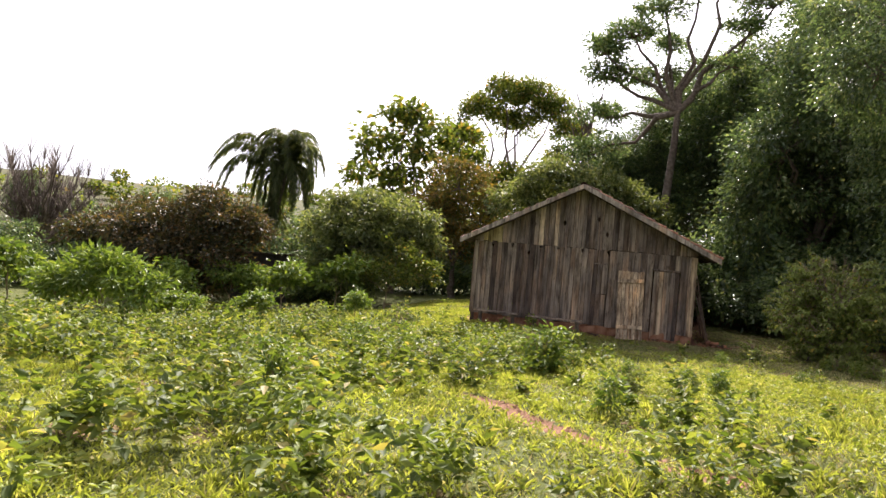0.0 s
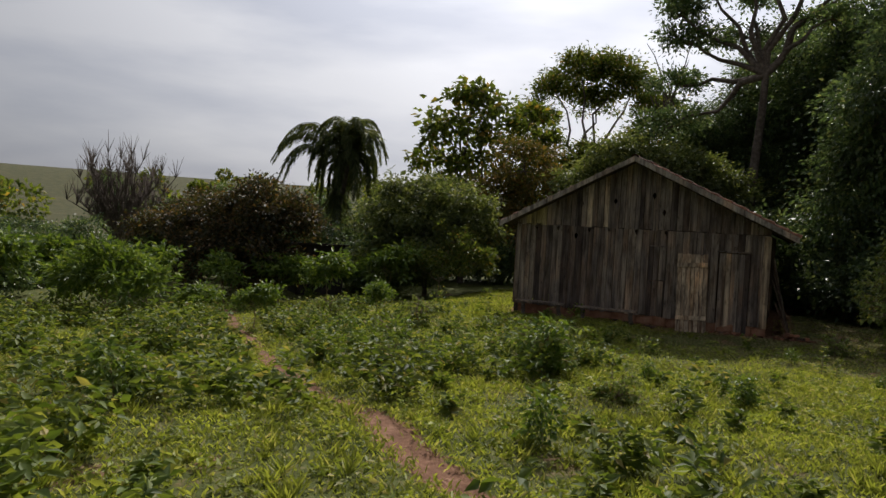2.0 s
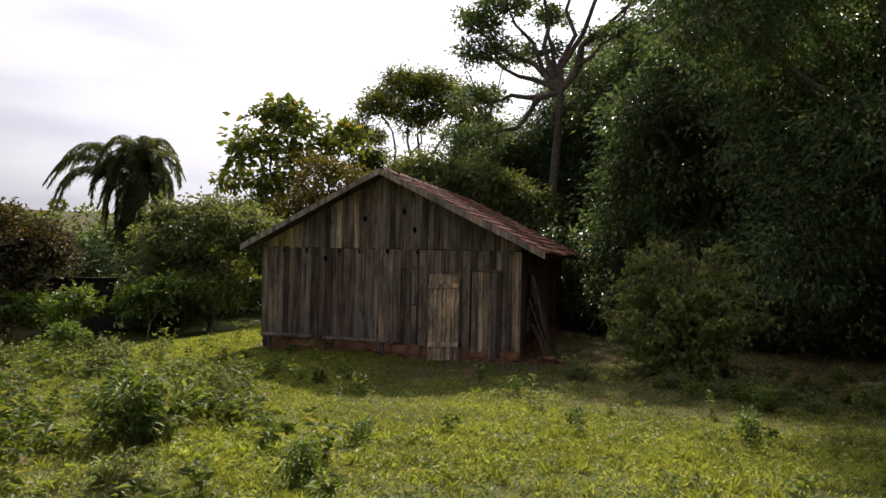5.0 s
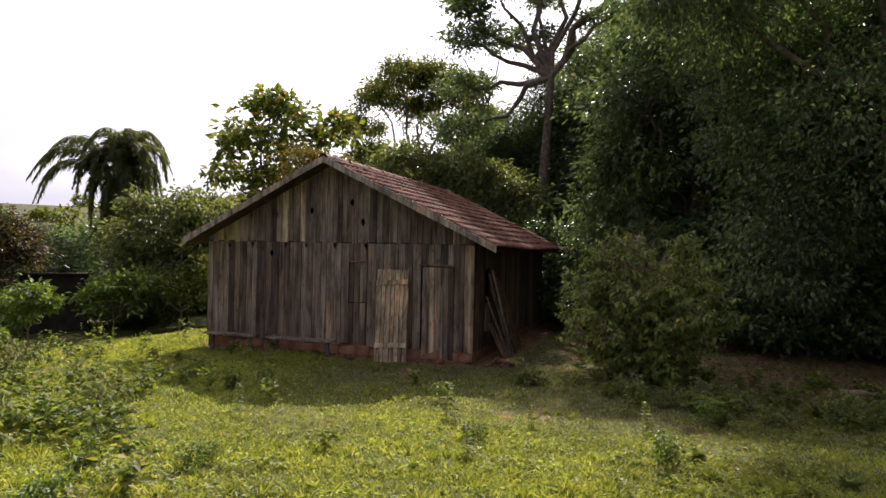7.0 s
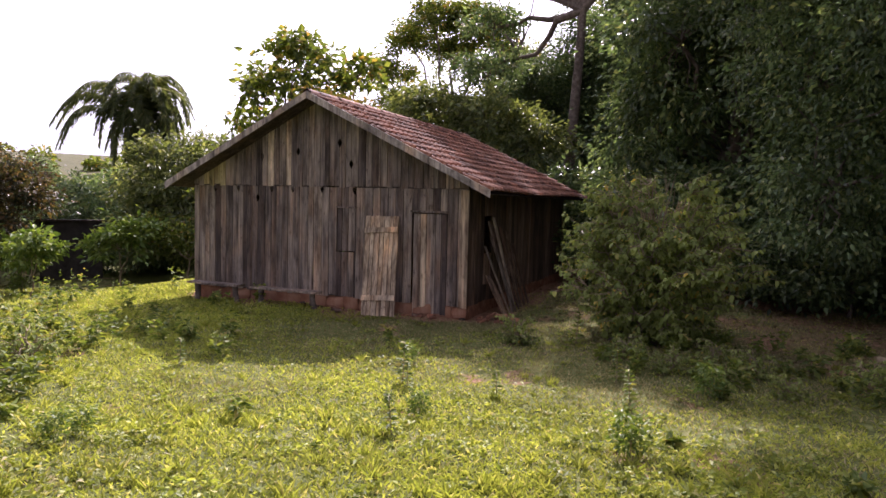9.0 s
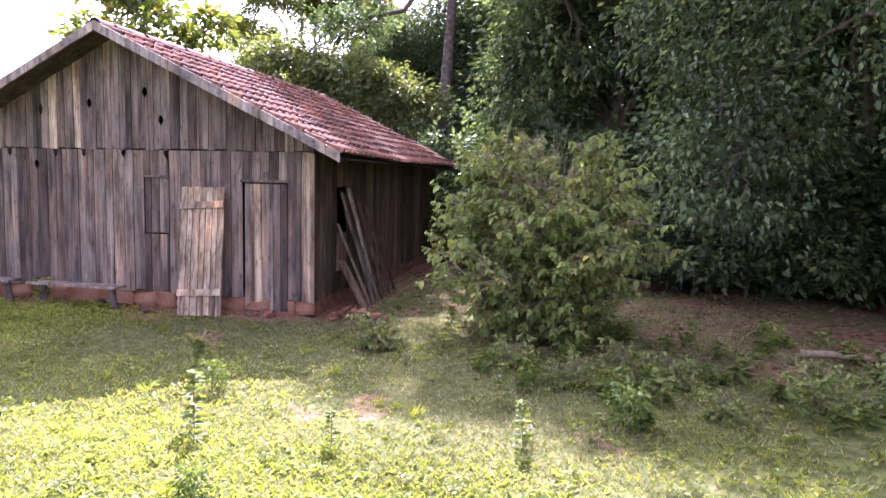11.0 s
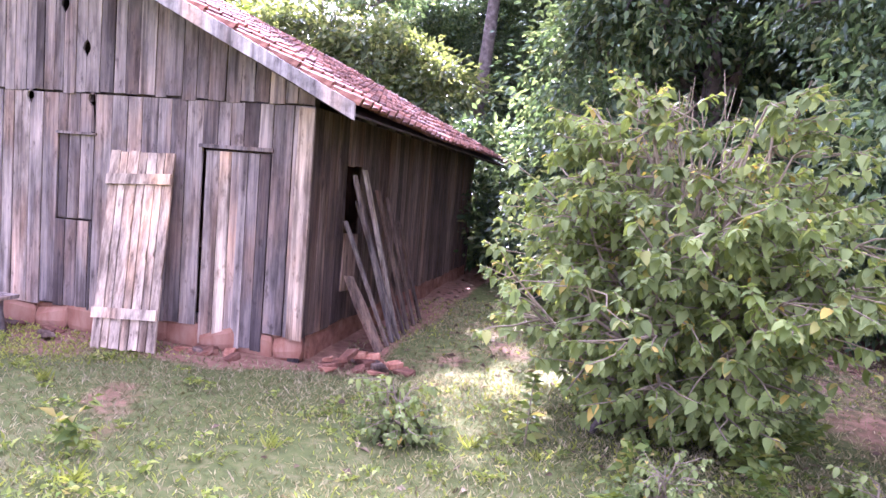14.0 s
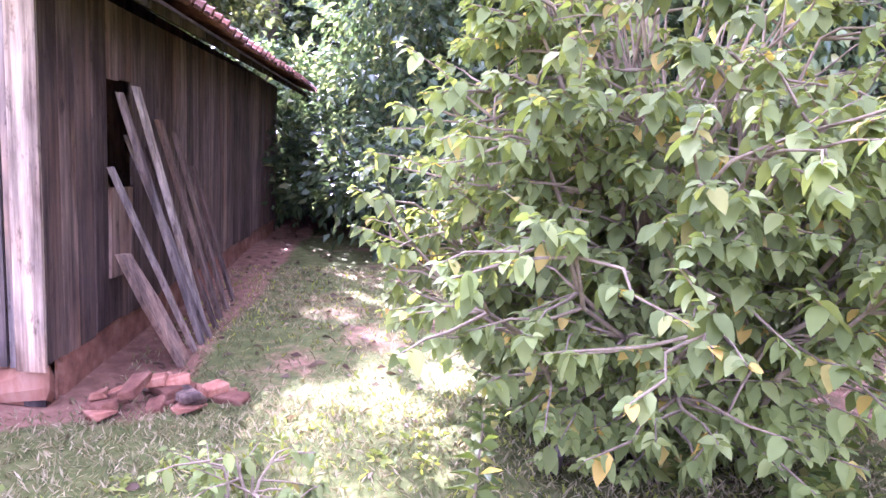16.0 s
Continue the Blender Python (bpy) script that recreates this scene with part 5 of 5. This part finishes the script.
# short broad grass
chunks, dry_chunks = [], []
for n, x0, x1, y0, y1, size in ((190000, -7, 8, 3.0, 13, 0.05), (190000, -7, 6.5, 12.5, 20.6, 0.046), (100000, -18, -6, 2, 24, 0.075), (40000, -7, 9, 1.5, 3.4, 0.05), (40000, 6, 12, 3, 20, 0.06), (45000, 0.9, 8, 19, 25, 0.05), (30000, -10, -5.7, 18, 30, 0.08)):
    x, y = scatter(n, x0, x1, y0, y1)
    keep = (rs.uniform(size=n) < (1 - 0.97 * bare(x, y)) * (0.35 + 0.75 * np.clip(patchy(2.3 * x, 2.1 * y) * 1.5, 0, 1))) & ~inside_barn(x, y)
    x, y = x[keep], y[keep]
    m = len(x)
    a = rs.uniform(0, 6.283, m)
    way = np.stack([np.cos(a), np.sin(a), rs.uniform(0.3, 1.8, m)], 1)
    L = size * rs.uniform(0.6, 1.5, m)
    dryness = np.clip((y - 15.2) / 2.5, 0, 1) * np.clip((x + 2.6) / 2.5, 0, 1) * 0.86 + np.clip(1.4 * patchy(1.3 * x + 2, 1.2 * y) - 0.85, 0, 0.5)
    is_dry = rs.uniform(size=m) < dryness
    thin_out = rs.uniform(size=m) < 1 - 0.35 * np.clip(dryness, 0, 1)
    root = np.stack([x, y, gz(x, y) - 0.004], 1)
    for sel, lst, wide in ((~is_dry & thin_out, chunks, 0.30), (is_dry & thin_out, dry_chunks, 0.17)):
        if sel.any():
            lst.append(leaves(root[sel], way[sel], L[sel], L[sel] * wide, rs, 0.15))
tagged(new("grass", fast_mesh("grass", *join(chunks), L_GRASS)), "short yellow-green grass of the field", "grass", kind="stuff")
tagged(new("dry_grass", fast_mesh("dry_grass", *join(dry_chunks), L_DRYGRASS)), "dry straw-coloured grass in patches", "grass", kind="stuff")

# dry leaf litter on bare soil under the trees and beside the barn
x, y = scatter(9000, 0.9, 12, 17.5, 30)
keep = rs.uniform(size=9000) < bare(x, y) + 0.1
x, y = x[keep], y[keep]
a = rs.uniform(0, 6.283, len(x))
L = rs.uniform(0.05, 0.11, len(x))
M_LITTER = leaf_material("dry_leaf", [(0.0, (0.08, 0.05, 0.03)), (0.6, (0.17, 0.11, 0.07)), (1.0, (0.32, 0.24, 0.16))], 0.8, 0.1)
tagged(new("leaf_litter", fast_mesh("leaf_litter", *leaves(np.stack([x, y, gz(x, y) + 0.008], 1), np.stack([np.cos(a), np.sin(a), rs.uniform(-0.02, 0.15, len(x))], 1), L, L * 0.45, rs), M_LITTER)), "dry brown leaves strewn on reddish soil", "leaves", kind="stuff")

# distant tree line on the left hill
chunks = []
for i in range(60):
    ang = radians(rs.uniform(15, 95))
    r = rs.uniform(75, 190)
    x0, y0 = -r * math.sin(ang), 10 + r * math.cos(ang)
    s = rs.uniform(1.2, 3.4)
    m = 260
    d = rs.normal(size=(m, 3))
    d /= np.linalg.norm(d, axis=1, keepdims=True)
    p = np.array([x0, y0, float(gz(x0, y0)) + s * 0.7]) + d * s * np.array([1, 1, 0.8]) * rs.uniform(0.5, 1, m)[:, None]
    chunks.append(leaves(p, d + rs.normal(size=(m, 3)) * 0.6, np.full(m, 0.75), np.full(m, 0.5), rs))
tagged(new("far_woods", fast_mesh("far_woods", *join(chunks), L_MID)), "distant scattered trees on the dry hillside", "woods", kind="stuff")

# ---- pieces: bricks of the footing, roof tiles ----
foot_shapes = [rough_box("brick", 0.21, 0.11, 0.065, M_FOOT, 0.012, rng, 0.012), rough_box("brick", 0.21, 0.12, 0.062, M_FOOT, 0.014, rng, 0.016)]
x = BX0 + 0.02
while x < BX1 - 0.06:
    sx = min(rng.uniform(0.24, 0.62), BX1 - x)
    if rng.random() < 0.86 or x > -1.2:
        part("brick", foot_shapes[rng.randrange(2)], footing, (x + sx / 2, BY0 + 0.055 + rng.uniform(-0.015, 0.03), FLOOR_Z + 0.125 + rng.uniform(-0.02, 0.012)), rot=(rng.uniform(-4, 4), rng.uniform(-3, 3), rng.uniform(-4, 4))).scale = (sx / 0.21, 1.2, 3.9)
    x += sx - 0.004


def tile_shape():
    prof = [(0.0, 0.004), (0.016, 0.050), (0.036, 0.062), (0.056, 0.050), (0.076, 0.008), (0.12, 0.018), (0.168, 0.010), (0.19, 0.022), (0.238, 0.010)]
    vs = [(l_, u, h + lift) for l_, lift in ((0.0, 0.0), (0.39, 0.05)) for u, h in prof] + [(l_, u, h + lift - 0.026) for l_, lift in ((0.0, 0.0), (0.39, 0.05)) for u, h in prof]
    n = len(prof)
    fs = [(i, i + 1, n + i + 1, n + i) for i in range(n - 1)] + [(n + i, n + i + 1, 3 * n + i + 1, 3 * n + i) for i in range(n - 1)] + [(0, n, 3 * n, 2 * n)]
    return vs, fs


tv, tf = tile_shape()
tile_me = mesh_of("roof_tile", tv, tf, M_TILE)
far_tiles_v, far_tiles_f = [], []
count = 0
for side_k, (ex, ez, slope) in enumerate(((EAVE_R[0], EAVE_R[1], SLOPE_R), (EAVE_L[0], EAVE_L[1], SLOPE_L))):
    sg = 1 if side_k == 0 else -1
    run = abs(ex - RIDGE_X)
    length = run * math.sqrt(1 + slope * slope)
    rows = int(length / 0.345)
    tilt = math.degrees(math.atan(slope))
    for c in range(38):
        for r in range(rows):
            s = 0.06 + r * 0.345 if r < rows - 1 else length - 0.36
            x = RIDGE_X + sg * s / math.sqrt(1 + slope * slope)
            y = ROOF_Y0 + 0.03 + c * 0.2355
            z = roof_z(x) - 0.045 + 0.02 * math.sin(0.9 * y + r * 0.25) * (r / rows) + rng.uniform(-0.006, 0.006)
            m = pose(x, y if sg > 0 else y + 0.238, z, 0, tilt + rng.uniform(-1.2, 1.2), rng.uniform(-1.5, 1.5) + (0 if sg > 0 else 180))
            if sg > 0 and c < 27 and count < 300:
                ob = part("roof_tile", tile_me, roof)
                ob.matrix_basis = Matrix.Translation(-ORI) @ m
                count += 1
            else:
                o = len(far_tiles_v)
                far_tiles_v += [tuple(m @ Vector(v)) for v in tv]
                far_tiles_f += [tuple(i + o for i in f) for f in tf]
part("more_roof_tiles", at_barn(mesh_of("more_roof_tiles", far_tiles_v, far_tiles_f, M_TILE)), roof, None, "", None, "stuff")
cap = Tubes()
cap.add([(0, 0, 0), (0, 0.39, 0.012)], [0.105, 0.09], 10)
cap_me = cap.mesh("ridge_cap", M_TILE)
for i in range(24):
    part("ridge_cap", cap_me, roof, (RIDGE_X + rng.uniform(-0.012, 0.012), ROOF_Y0 + 0.02 + i * 0.375, RIDGE_Z - 0.045), rot=(0, 0, rng.uniform(-2, 2)))
